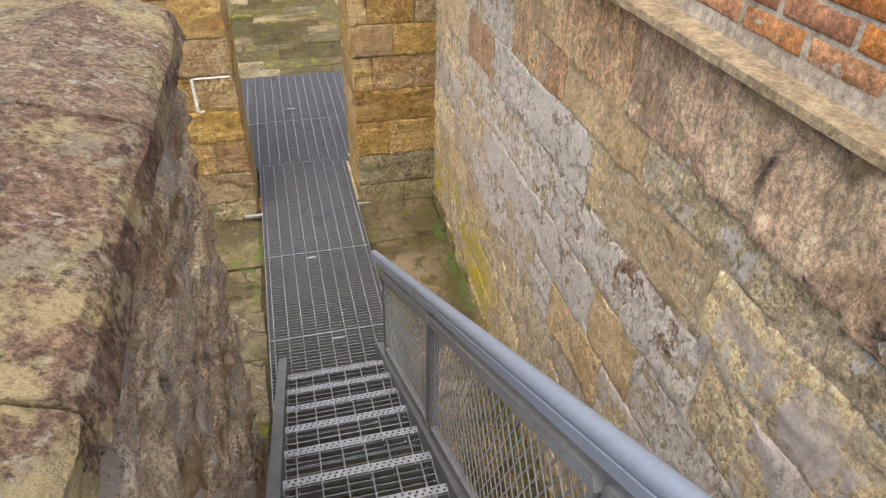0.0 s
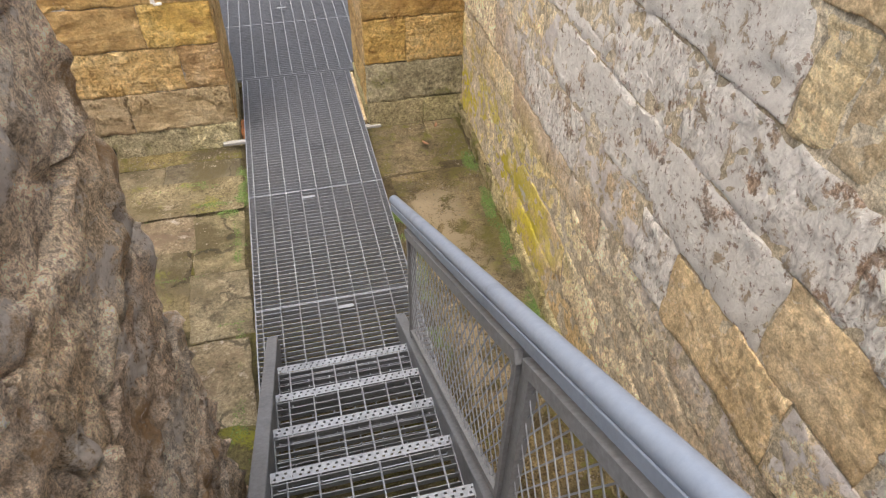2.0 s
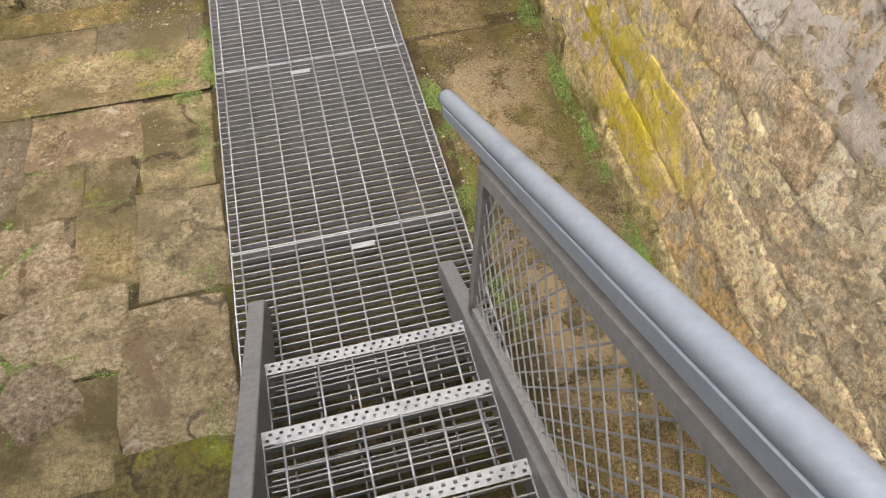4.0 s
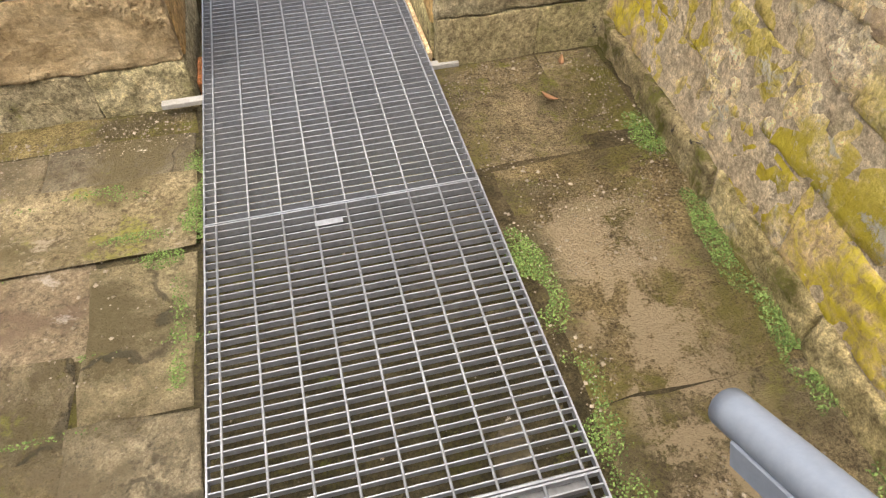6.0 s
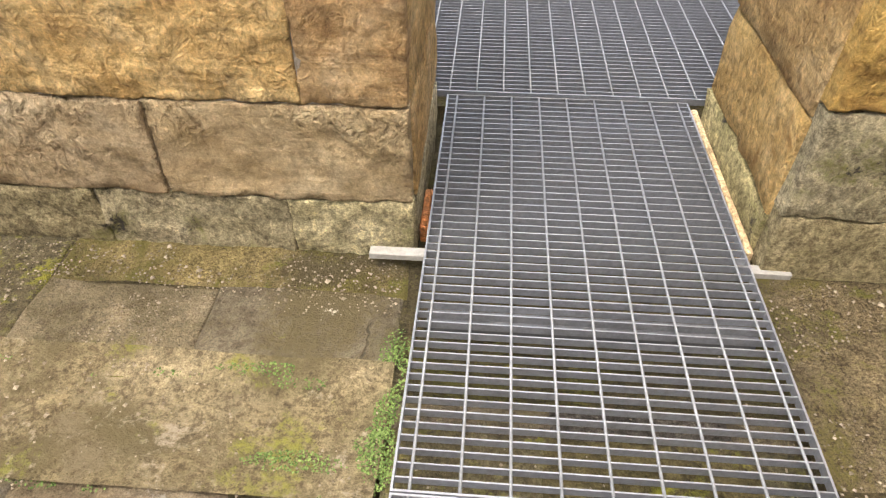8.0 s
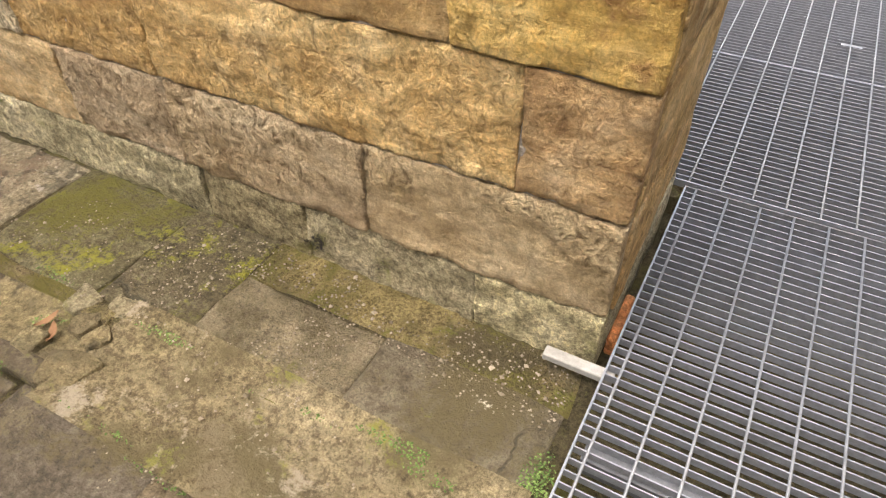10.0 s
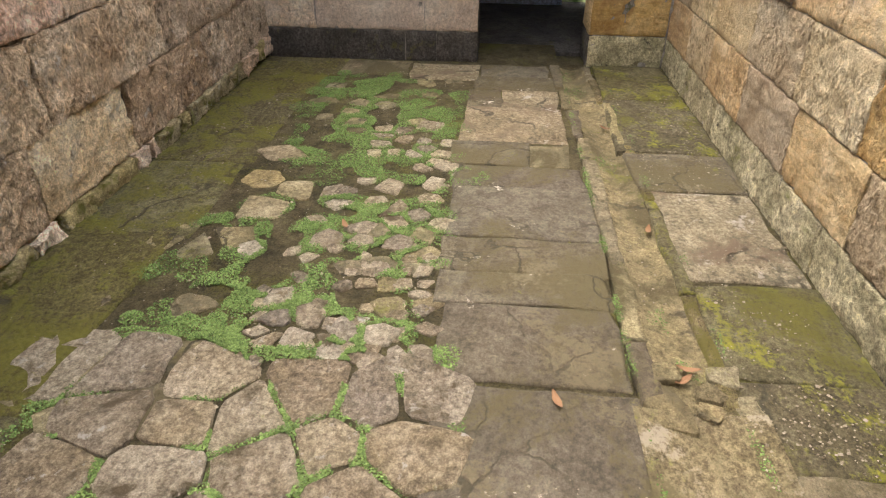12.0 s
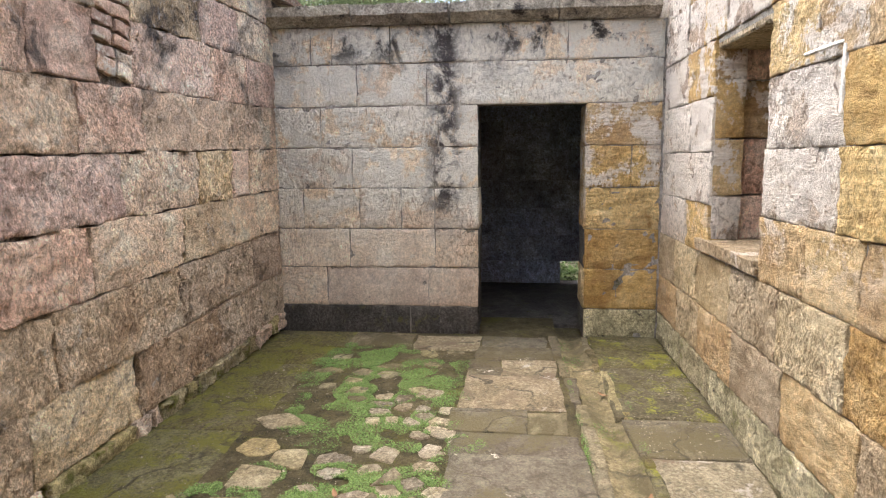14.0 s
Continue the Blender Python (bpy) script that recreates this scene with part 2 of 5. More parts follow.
tan_stone = stone("tan_sandstone", ((0.385, 0.293, 0.173), (0.55, 0.445, 0.293), (0.645, 0.552, 0.395)), ((LIME, 0.58, 0.63, 2.6, (("Z", 0.7, 1.2), ("X", -2.0, -3.0))), (MOSS, 0.58, 0.7, 5.0, (("Z", 0.6, 0.2),))), bump=0.9, grit=0.32, tool=0.9, blotch=0.3, bed=1.2, veins=0.35)
limed_stone = stone("limewashed_sandstone", ((0.38, 0.29, 0.21), (0.50, 0.41, 0.33), (0.56, 0.47, 0.39)), ((LIME, 0.43, 0.49, 3.4, (("Z", 0.7, 1.3),)),), bump=0.9, grit=0.45, tool=0.6, blotch=0.5, bed=1.2, veins=0.2)
plinth_stone = stone("mossy_plinth_stone", ((0.27, 0.235, 0.14), (0.45, 0.40, 0.24), (0.63, 0.56, 0.37)), ((GREEN, 0.54, 0.68, 4.0, ()), (SOOT, 0.57, 0.64, 8.0, ())), bump=0.8)
end_stone = stone("pale_end_wall_stone", ((0.66, 0.51, 0.37), (0.82, 0.68, 0.53), (0.84, 0.77, 0.64)), (((0.86, 0.78, 0.68), 0.43, 0.50, 3.4, (("Z", 0.7, 1.3),)), ((0.085, 0.075, 0.075), 0.42, 0.56, 7.0, (("Y", 4.52, 4.74), ("Y", 5.0, 4.82), ("Z", 0.7, 1.3))), (SOOT, 0.50, 0.60, 3.0, (("Z", 2.1, 2.6),)), ((0.30, 0.22, 0.15), 0.60, 0.70, 3.5, ())), bump=0.9, grit=0.28, tool=0.5, blotch=0.35, flecks=0.5)
# damp base course; also shade painted into the room's floor and under the grating
damp_shade_stone = stone("damp_and_shade_dark_stone", ((0.047, 0.045, 0.041), (0.092, 0.084, 0.076), (0.17, 0.153, 0.132)), ((MOSS, 0.55, 0.68, 5.0, ()),), bump=0.8, rough=0.7)
rose_stone = stone("rose_sandstone", ((0.54, 0.345, 0.255), (0.79, 0.57, 0.44), (0.78, 0.70, 0.57)), ((SOOT, 0.50, 0.64, 2.2, (("Z", 1.5, 2.2),)), (PALE, 0.60, 0.68, 4.0, ()), (SOOT, 0.62, 0.72, 7.0, ())), bump=0.85, pits=0.25, grit=0.42, tool=0.75, blotch=0.35, flecks=0.35)
brown_stone = stone("brown_sandstone", ((0.50, 0.375, 0.28), (0.80, 0.625, 0.47), (0.75, 0.75, 0.631)), ((SOOT, 0.47, 0.62, 2.2, (("Z", 1.5, 2.2),)), ((0.26, 0.19, 0.13), 0.55, 0.64, 8.0, ()), (SOOT, 0.62, 0.72, 3.4, ()), (PALE, 0.60, 0.68, 5.0, ()), (MOSS, 0.60, 0.72, 4.0, (("Z", 0.6, 0.1),))), bump=0.9, pits=0.25, grit=0.45, tool=0.75, blotch=0.35, flecks=0.4)
east_stone = stone("buff_retaining_stone", ((0.68, 0.53, 0.35), (0.79, 0.655, 0.44), (0.82, 0.75, 0.58)), (((0.78, 0.71, 0.66), 0.47, 0.51, 3.6, (("Z", 0.95, 1.4), ("Z", 2.75, 2.4), ("Y", 5.9, 4.9))), (GREEN, 0.60, 0.70, 4.0, (("Z", 1.6, 0.4),)), (YELLOW, 0.42, 0.55, 2.6, EAST), ((0.62, 0.60, 0.52), 0.56, 0.62, 6.0, EAST)), bump=0.9, bed=1.0, grit=0.55, tool=0.5, blotch=0.55, flecks=0.6, veins=0.35)
mauve_stone = stone("mauve_retaining_stone", ((0.38, 0.25, 0.185), (0.64, 0.44, 0.30), (0.74, 0.61, 0.42)), ((SOOT, 0.53, 0.66, 3.4, (("Z", 2.3, 2.8),)), (SOOT, 0.60, 0.70, 3.0, ()), ((0.60, 0.44, 0.26), 0.52, 0.62, 2.2, ()), ((0.62, 0.57, 0.56), 0.58, 0.62, 3.0, (("Z", 2.7, 2.3), ("Z", 0.5, 0.9))), (YELLOW, 0.45, 0.51, 3.4, EAST)), bump=0.75, grit=0.6, tool=0.35, bed=0.4, flecks=0.12, veins=0.3)
crag_stone = stone("rough_weathered_rock", ((0.56, 0.42, 0.28), (0.80, 0.67, 0.51), (0.84, 0.78, 0.68)), (((0.42, 0.27, 0.14), 0.51, 0.60, 2.6, ()), (SOOT, 0.64, 0.74, 3.0, ()), ((0.76, 0.68, 0.60), 0.53, 0.58, 3.6, ())), bump=1.0, vary=0.25, pits=0.5, grit=0.75, grain=70.0, bed=0.4, blotch=0.6, flecks=0.5)
cap_stone = stone("lichened_coping_stone", ((0.141, 0.086, 0.064), (0.237, 0.163, 0.119), (0.305, 0.227, 0.156)), (((0.47, 0.385, 0.21), 0.49, 0.58, 3.0, ()), (SOOT, 0.56, 0.63, 15.0, ()), ((0.58, 0.55, 0.48), 0.58, 0.63, 11.0, ()), ((0.40, 0.34, 0.24), 0.53, 0.60, 4.5, ())), bump=0.9, vary=0.25, pits=0.35, grit=0.62, blotch=0.9, flecks=0.4)
pale_cap = stone("grey_weathered_coping", ((0.22, 0.195, 0.16), (0.36, 0.325, 0.275), (0.48, 0.445, 0.39)), ((SOOT, 0.54, 0.62, 6.0, ()), (PALE, 0.56, 0.64, 4.0, ())), bump=0.8, grit=0.6)
mortar = stone("old_lime_mortar", ((0.16, 0.13, 0.10), (0.28, 0.23, 0.18), (0.42, 0.37, 0.31)), ((SOOT, 0.5, 0.62, 3.0, ()),), bump=0.8)
flag_stone = stone("paving_flagstone", ((0.15, 0.126, 0.074), (0.235, 0.20, 0.122), (0.315, 0.268, 0.178)), (((0.115, 0.096, 0.05), 0.48, 0.58, 1.5, ()), ((0.17, 0.14, 0.085), 0.54, 0.62, 2.3, ()), (GREEN, 0.55, 0.68, 2.6, ()), (PALE, 0.63, 0.69, 5.0, ())), bump=0.65, vary=0.4, grit=0.55, cracks=0.9)
slate_flag = stone("dark_worn_flagstone", ((0.084, 0.071, 0.05), (0.122, 0.104, 0.075), (0.165, 0.142, 0.104)), (((0.115, 0.096, 0.05), 0.48, 0.58, 1.5, ()), ((0.17, 0.14, 0.085), 0.54, 0.62, 2.3, ()), (GREEN, 0.60, 0.70, 3.0, ()), (PALE, 0.61, 0.66, 4.5, ())), bump=0.55, vary=0.2, rough=0.8, grit=0.42, cracks=1.6)
pale_flag = stone("pale_worn_flagstone", ((0.15, 0.12, 0.072), (0.235, 0.195, 0.127), (0.31, 0.265, 0.187)), (((0.19, 0.14, 0.095), 0.51, 0.60, 3.2, ()), ((0.44, 0.39, 0.33), 0.56, 0.63, 5.0, ()), (GREEN, 0.66, 0.78, 3.0, ())), bump=0.65, vary=0.2, grit=0.55, cracks=0.9)
moss_flag = stone("mossy_flagstone", ((0.076, 0.067, 0.034), (0.116, 0.101, 0.055), (0.162, 0.142, 0.087)), (((0.25, 0.25, 0.033), 0.52, 0.62, 3.0, ()), (MOSS, 0.50, 0.62, 2.0, ())), bump=0.65, vary=0.25, grit=0.55, cracks=0.9)
cobble_stone = stone("pale_cobblestone", ((0.19, 0.152, 0.103), (0.28, 0.233, 0.17), (0.37, 0.318, 0.25)), ((GREEN, 0.60, 0.70, 6.0, ()), ((0.50, 0.46, 0.40), 0.58, 0.64, 11.0, ()), ((0.13, 0.10, 0.06), 0.54, 0.62, 5.0, ())), bump=0.7, vary=0.6, size=6.0, grit=0.6)
pale_cobble = stone("pale_chip_stone", ((0.21, 0.172, 0.125), (0.295, 0.253, 0.197), (0.38, 0.335, 0.275)), ((GREEN, 0.64, 0.72, 6.0, ()), ((0.20, 0.155, 0.10), 0.56, 0.64, 9.0, ())), bump=0.7, vary=0.5, size=6.0, grit=0.5)
yellow_flag = stone("straw_coloured_flat_stone", ((0.155, 0.12, 0.063), (0.22, 0.176, 0.102), (0.285, 0.24, 0.155)), ((GREEN, 0.6, 0.7, 5.0, ()),), bump=0.6, grit=0.5)
moss_strip = stone("olive_mossed_slab", ((0.085, 0.075, 0.034), (0.125, 0.11, 0.05), (0.17, 0.15, 0.08)), (((0.16, 0.15, 0.028), 0.45, 0.58, 2.6, ()), (PALE, 0.66, 0.70, 14.0, ()), ((0.20, 0.20, 0.035), 0.55, 0.64, 6.0, ())), bump=0.7, vary=0.2, grit=0.65, cracks=0.7)
earth = stone("mossy_gritty_earth", ((0.05, 0.042, 0.022), (0.09, 0.074, 0.04), (0.15, 0.123, 0.073)), ((MOSS, 0.50, 0.64, 2.2, ()), (GREEN, 0.58, 0.68, 6.0, ()), (PALE, 0.71, 0.74, 40.0, ())), bump=0.9, vary=0.0, grain=90.0, grit=0.5)
dirty_slab = stone("silted_stone_slab", ((0.14, 0.113, 0.056), (0.22, 0.178, 0.092), (0.31, 0.255, 0.148)), (((0.115, 0.096, 0.05), 0.48, 0.58, 1.5, ()), ((0.17, 0.14, 0.085), 0.54, 0.62, 2.3, ()), ((0.17, 0.15, 0.04), 0.48, 0.60, 2.4, ()), (GREEN, 0.53, 0.64, 5.0, ()), (PALE, 0.62, 0.72, 3.0, (("X", 0.3, -0.7),)), ((0.42, 0.335, 0.215), 0.46, 0.53, 5.0, (("X", 0.40, 0.52), ("X", 0.98, 0.72), ("Y", 3.3, 3.8), ("Y", 5.75, 5.45))), (PALE, 0.72, 0.75, 40.0, ())), bump=0.7, vary=0.25, grain=90.0, grit=0.9, blotch=0.9)
gutter_stone = stone("worn_gutter_stone", ((0.095, 0.077, 0.043), (0.155, 0.127, 0.078), (0.21, 0.178, 0.12)), (((0.115, 0.096, 0.05), 0.48, 0.58, 1.5, ()), ((0.17, 0.14, 0.085), 0.54, 0.62, 2.3, ()), ((0.32, 0.275, 0.205), 0.55, 0.63, 5.0, ()), (GREEN, 0.54, 0.64, 3.4, ())), bump=0.5, grit=0.7)
lime_putty = stone("white_lime_putty", ((0.55, 0.53, 0.50), (0.66, 0.64, 0.61), (0.72, 0.70, 0.67)), bump=0.3, grit=0.2)
limed_east = stone("flaking_limed_stone", ((0.38, 0.27, 0.20), (0.50, 0.38, 0.29), (0.58, 0.48, 0.38)), (((0.90, 0.79, 0.715), 0.405, 0.445, 3.6, ()), ((0.46, 0.35, 0.28), 0.55, 0.60, 34.0, ()), ((0.50, 0.39, 0.27), 0.56, 0.61, 9.0, ())), bump=0.85, grit=0.6, tool=0.7)
tawny_stone = stone("tawny_weathered_sandstone", ((0.44, 0.31, 0.19), (0.70, 0.54, 0.36), (0.78, 0.68, 0.53)), ((SOOT, 0.47, 0.62, 2.2, (("Z", 1.5, 2.2),)), ((0.26, 0.19, 0.13), 0.55, 0.64, 8.0, ()), (SOOT, 0.60, 0.70, 6.0, ()), (PALE, 0.58, 0.66, 7.0, ())), bump=0.9, pits=0.3, grit=0.5, tool=0.75, blotch=0.4, flecks=0.5)
damp_brown = stone("damp_brown_sandstone", ((0.33, 0.24, 0.16), (0.57, 0.435, 0.305), (0.69, 0.57, 0.43)), (((0.16, 0.12, 0.08), 0.54, 0.63, 7.0, ()), (PALE, 0.60, 0.68, 8.0, ()), (MOSS, 0.60, 0.70, 4.0, ())), bump=0.9, pits=0.3, grit=0.55, tool=0.75, blotch=0.4, flecks=0.4)
patch_clay = stone("plastered_pink_brick", ((0.42, 0.27, 0.20), (0.52, 0.37, 0.29), (0.58, 0.46, 0.38)), ((PALE, 0.5, 0.58, 6.0, ()),), bump=0.6, grit=0.4)
yellow_bed = stone("yellow_bedded_sandstone", ((0.62, 0.47, 0.26), (0.77, 0.62, 0.37), (0.76, 0.65, 0.43)), (((0.36, 0.25, 0.13), 0.56, 0.66, 4.0, ()),), bump=0.8, grit=0.4, blotch=0.4, veins=0.6, flecks=0.25, tool=0.4)
umber_stone = stone("umber_smooth_sandstone", ((0.43, 0.325, 0.20), (0.575, 0.45, 0.295), (0.67, 0.55, 0.39)), (((0.52, 0.44, 0.36), 0.57, 0.66, 3.0, ()), (YELLOW, 0.42, 0.55, 2.6, EAST),), bump=0.6, grit=0.4, blotch=0.5, veins=0.3, flecks=0.3, tool=0.4)
grey_flaked = stone("grey_green_flaked_stone", ((0.45, 0.37, 0.23), (0.62, 0.52, 0.34), (0.71, 0.62, 0.45)), (((0.72, 0.68, 0.62), 0.53, 0.56, 7.0, ()), (SOOT, 0.64, 0.72, 3.0, ())), bump=0.8, grit=0.55, flecks=0.7, tool=0.4)
foot_stone = stone("green_wall_foot_stone", ((0.25, 0.21, 0.105), (0.42, 0.35, 0.19), (0.60, 0.52, 0.32)), ((MOSS, 0.50, 0.6, 4.0, ()), (GREEN, 0.52, 0.64, 6.0, ()), (SOOT, 0.60, 0.66, 5.0, ())), bump=0.9, grit=0.65, flecks=0.3)
pale_mortar = stone("pale_lime_mortar", ((0.30, 0.26, 0.21), (0.42, 0.38, 0.33), (0.52, 0.48, 0.43)), ((SOOT, 0.56, 0.66, 3.0, ()), (GREEN, 0.56, 0.66, 3.0, (("Z", 0.7, 0.1),))), bump=0.6, grit=0.4)
buff_mortar = stone("buff_smeared_mortar", ((0.42, 0.33, 0.21), (0.56, 0.46, 0.31), (0.66, 0.57, 0.43)), ((GREEN, 0.54, 0.64, 3.0, (("Z", 0.9, 0.1),)), (SOOT, 0.62, 0.70, 5.0, ())), bump=0.7, grit=0.5)
ledge_mortar = stone("straw_coloured_ledge_mortar", ((0.34, 0.26, 0.15), (0.46, 0.37, 0.23), (0.52, 0.44, 0.30)), bump=0.6, grit=0.4)
grit_stone = leafy("mixed_grit", (0.12, 0.095, 0.06), (0.36, 0.31, 0.235), 60.0)
brick_joint = stone("pale_brick_mortar", ((0.42, 0.36, 0.28), (0.55, 0.49, 0.40), (0.64, 0.58, 0.50)), ((SOOT, 0.62, 0.72, 4.0, ()),), bump=0.5, grit=0.35)
brick_clay = stone("orange_brick_clay", ((0.46, 0.17, 0.075), (0.60, 0.27, 0.13), (0.64, 0.37, 0.21)), ((LIME, 0.56, 0.62, 7.0, ()),), bump=0.7, vary=0.22, grit=0.5)
# pale and bluish: the room's dim cool light is put into this colour
lifted_room_stone = stone("brightened_bluish_room_stone", ((0.188, 0.213, 0.28), (0.354, 0.402, 0.514), (0.609, 0.678, 0.75)), (((0.2, 0.18, 0.16), 0.64, 0.72, 4.0, ()),), bump=0.7)
dust_render = stone("weathered_lime_render", ((0.288, 0.224, 0.168), (0.384, 0.312, 0.24), (0.44, 0.376, 0.304)), bump=0.3)
turf = stone("grassy_ground", ((0.05, 0.055, 0.02), (0.09, 0.095, 0.03), (0.14, 0.13, 0.06)), bump=0.6, vary=0.0)
galvanised = metal("dull_galvanised_steel", (0.27, 0.285, 0.32), 0.44, 0.5)
panel_grey = metal("weathered_grey_panel_steel", (0.17, 0.175, 0.185), 0.6, 0.15)
rail_paint = metal("grey_blue_painted_steel", (0.20, 0.235, 0.295), 0.45, 0.2, 0.12)
dark_steel = metal("weathered_dark_steel", (0.155, 0.163, 0.178), 0.55, 0.35)
bright_zinc = metal("bright_zinc_nosing", (0.22, 0.233, 0.258), 0.55, 0.3)
white_zinc = metal("pale_new_zinc", (0.30, 0.295, 0.28), 0.6, 0.1)
timber = stone("weathered_pale_timber", ((0.34, 0.24, 0.13), (0.48, 0.36, 0.20), (0.56, 0.46, 0.30)), bump=0.3, grain=70.0)
weed_leaf = leafy("fresh_weed_leaves", (0.045, 0.078, 0.02), (0.19, 0.27, 0.08))
tree_leaf = leafy("gum_tree_leaves", (0.14, 0.18, 0.10), (0.36, 0.40, 0.22), 1.2)
bark = stone("grey_bark", ((0.14, 0.11, 0.085), (0.24, 0.20, 0.165), (0.33, 0.29, 0.25)), bump=0.7)
dry_leaf = leafy("dry_fallen_leaves", (0.15, 0.075, 0.035), (0.27, 0.165, 0.095))


# ---- masonry ----
def block_mesh(w, h, d, rough, seed, res=0.09, edge=0.004, wobble=0.010):
    """A squared stone about its face's middle: x along, z up, the face towards -y, the body d deep."""
    bm = bmesh.new()
    rim = min(0.006, w * 0.2, h * 0.2)
    nx, nz = max(2, round(w / res)), max(2, round(h / res))
    us = [-w / 2] + [-w / 2 + rim + (w - 2 * rim) * i / nx for i in range(nx + 1)] + [w / 2]
    vs = [-h / 2] + [-h / 2 + rim + (h - 2 * rim) * j / nz for j in range(nz + 1)] + [h / 2]
    nx, nz = nx + 2, nz + 2
    rows = []
    for j, z in enumerate(vs):
        row = []
        for i, x in enumerate(us):
            p = Vector((x * 1.7 + seed * 3.1, seed * 1.7, z * 1.7))
            out = rough * (0.45 * noise.noise(p * 1.6) + 0.6 * (0.35 - abs(noise.noise(p * 3.4))) + 0.55 * noise.noise(p * 7.0) + 0.45 * noise.noise(p * 15.0))
            s = Vector((x * 26 + z * 11 + seed, seed * 2.3, z * 13 - x * 6))
            out += rough * (0.75 * (0.3 - abs(noise.noise(s))) + 0.4 * noise.noise(p * 27.0))
            near = min(i, nx - i, j, nz - j)
            px, pz = x, z
            if near < 2:
                px += wobble * noise.noise(p * 4 + Vector((9, 0, 0)))
                pz += wobble * noise.noise(p * 4 + Vector((0, 9, 0)))
            if near == 0:
                out -= edge * (0.75 + 0.8 * noise.noise(p * 4))
            if near < 3:
                out -= max(0.0, noise.noise(p * 5 + Vector((3, 3, 3))) - 0.22) * (0.030, 0.030, 0.016)[near] * min(1.0, rough / 0.012)
            row.append(bm.verts.new((px, -out, pz)))
        rows.append(row)
    for j in range(nz):
        for i in range(nx):
            bm.faces.new((rows[j][i], rows[j][i + 1], rows[j + 1][i + 1], rows[j + 1][i]))
    loop = rows[0][:-1] + [r[-1] for r in rows[:-1]] + rows[-1][:0:-1] + [r[0] for r in rows[:0:-1]]
    back = [bm.verts.new((v.co.x, d, v.co.z)) for v in loop]
    for i in range(len(loop)):
        k = (i + 1) % len(loop)
        bm.faces.new((loop[k], loop[i], back[i], back[k]))
    return bm


def lay(parent, name, face, u0, u1, z0, z1, material, rng, rough=0.012, d=0.10, gap=0.007, **kw):
    """One stone on a wall. face: a turn and place that take (u, out, z) to the world."""
    w, h = abs(u1 - u0) - gap, z1 - z0 - gap
    if w < 0.03 or h < 0.02:
        return
    me = finish(name, block_mesh(w, h, d, rough, rng.uniform(0, 900), **kw), material)
    me.polygons.foreach_set("use_smooth", [p.normal.y < -0.72 for p in me.polygons])
    turn = face @ Matrix.Translation(((u0 + u1) / 2, -rng.uniform(0, 0.008), (z0 + z1) / 2))
    ob = new(name, me)
    ob.parent = parent
    ob.matrix_parent_inverse = Matrix.Translation(-AT[parent])
    ob.matrix_basis = turn
    return ob


def courses(parent, face, u0, u1, levels, pick, seed, holes=(), joints=None, lengths=(0.38, 0.85), name="block", tilt=(0.0, 0.0), **kw):
    """Rows of stones from u0 to u1. holes: (u0, u1, z0, z1) left free. joints: {course: [u, ...]} where they are known.
    tilt: a slope of the beds, and the u about which they turn."""
    rng = random.Random(seed)
    for n, (z0, z1) in enumerate(zip(levels, levels[1:])):
        spans, mid = [(u0, u1)], (z0 + z1) / 2
        bed = face @ Matrix.Translation((tilt[1], 0, mid)) @ Matrix.Rotation(-math.atan(tilt[0]), 4, "Y") @ Matrix.Translation((-tilt[1], 0, -mid))
        for a, b, c, e in holes:
            if c < mid < e:
                spans = [s for p, q in spans for s in ((p, min(q, a)), (max(p, b), q)) if s[1] - s[0] > 0.04]
        for a, b in spans:
            if joints and n in joints:
                cuts = [a] + [u for u in sorted(joints[n]) if a + 0.05 < u < b - 0.05] + [b]
            else:
                cuts = [a]
                while b - cuts[-1] > lengths[1] * 1.25:
                    cuts.append(cuts[-1] + rng.uniform(*lengths))
                if b - cuts[-1] > lengths[1]:
                    cuts.append((cuts[-1] + b) / 2)
                cuts.append(b)
            for p, q in zip(cuts, cuts[1:]):
                lay(parent, name, bed, p, q, z0, z1, pick((p + q) / 2, mid, rng), rng, **kw)


def facing(x, y, degrees):
    """The face of a wall: at 0 degrees it looks to -y and u runs along +x; turned about z."""
    return pose(x, y, 0, 0, 0, degrees)


def weighted(rng, *rows):
    return rng.choices([m for m, _ in rows], [w for _, w in rows])[0]


def structure(name, bm, material, label, category):
    return thing(name, bm, material, label, category, kind="structure")


# ---- ground and terraces ----
bm = bmesh.new()
rings = [(0, 0, 1)]
verts = [[bm.verts.new((r * math.cos(a), 5 + r * math.sin(a), -0.35)) for a in (2 * math.pi * k / 48 for k in range(48))] for r in (3, 15, 40, 120, 400, 1500)]
bm.faces.new(verts[0])
for p, q in zip(verts, verts[1:]):
    for k in range(48):
        bm.faces.new((p[k], q[k], q[(k + 1) % 48], p[(k + 1) % 48]))
structure("ground", bm, turf, "rough grassy ground round the ruin", "ground")
X_END, Y_N, Y_S = -6.25, 6.64, 3.24
floor = structure("floor", boxes((-6.9, 1.6, 3.0, 5.77, -0.30, -0.009), (-6.9, 1.6, 6.08, 7.5, -0.30, -0.009), (-6.9, 1.6, 5.77, 6.08, -0.30, -0.055)), earth, "mossy gritty earth floor of the sunken court", "floor")
bank = structure("floor_east", boxes((0.30, 1.4, 2.2, 6.7, -0.2, 0.042)), earth, "silted mossy floor along the retaining wall", "floor")
yard = structure("floor_yard", boxes((-4.2, 3.4, 7.5, 17.4, -0.30, 0.075)), earth, "mossy earth of the yard beyond the opening", "floor")

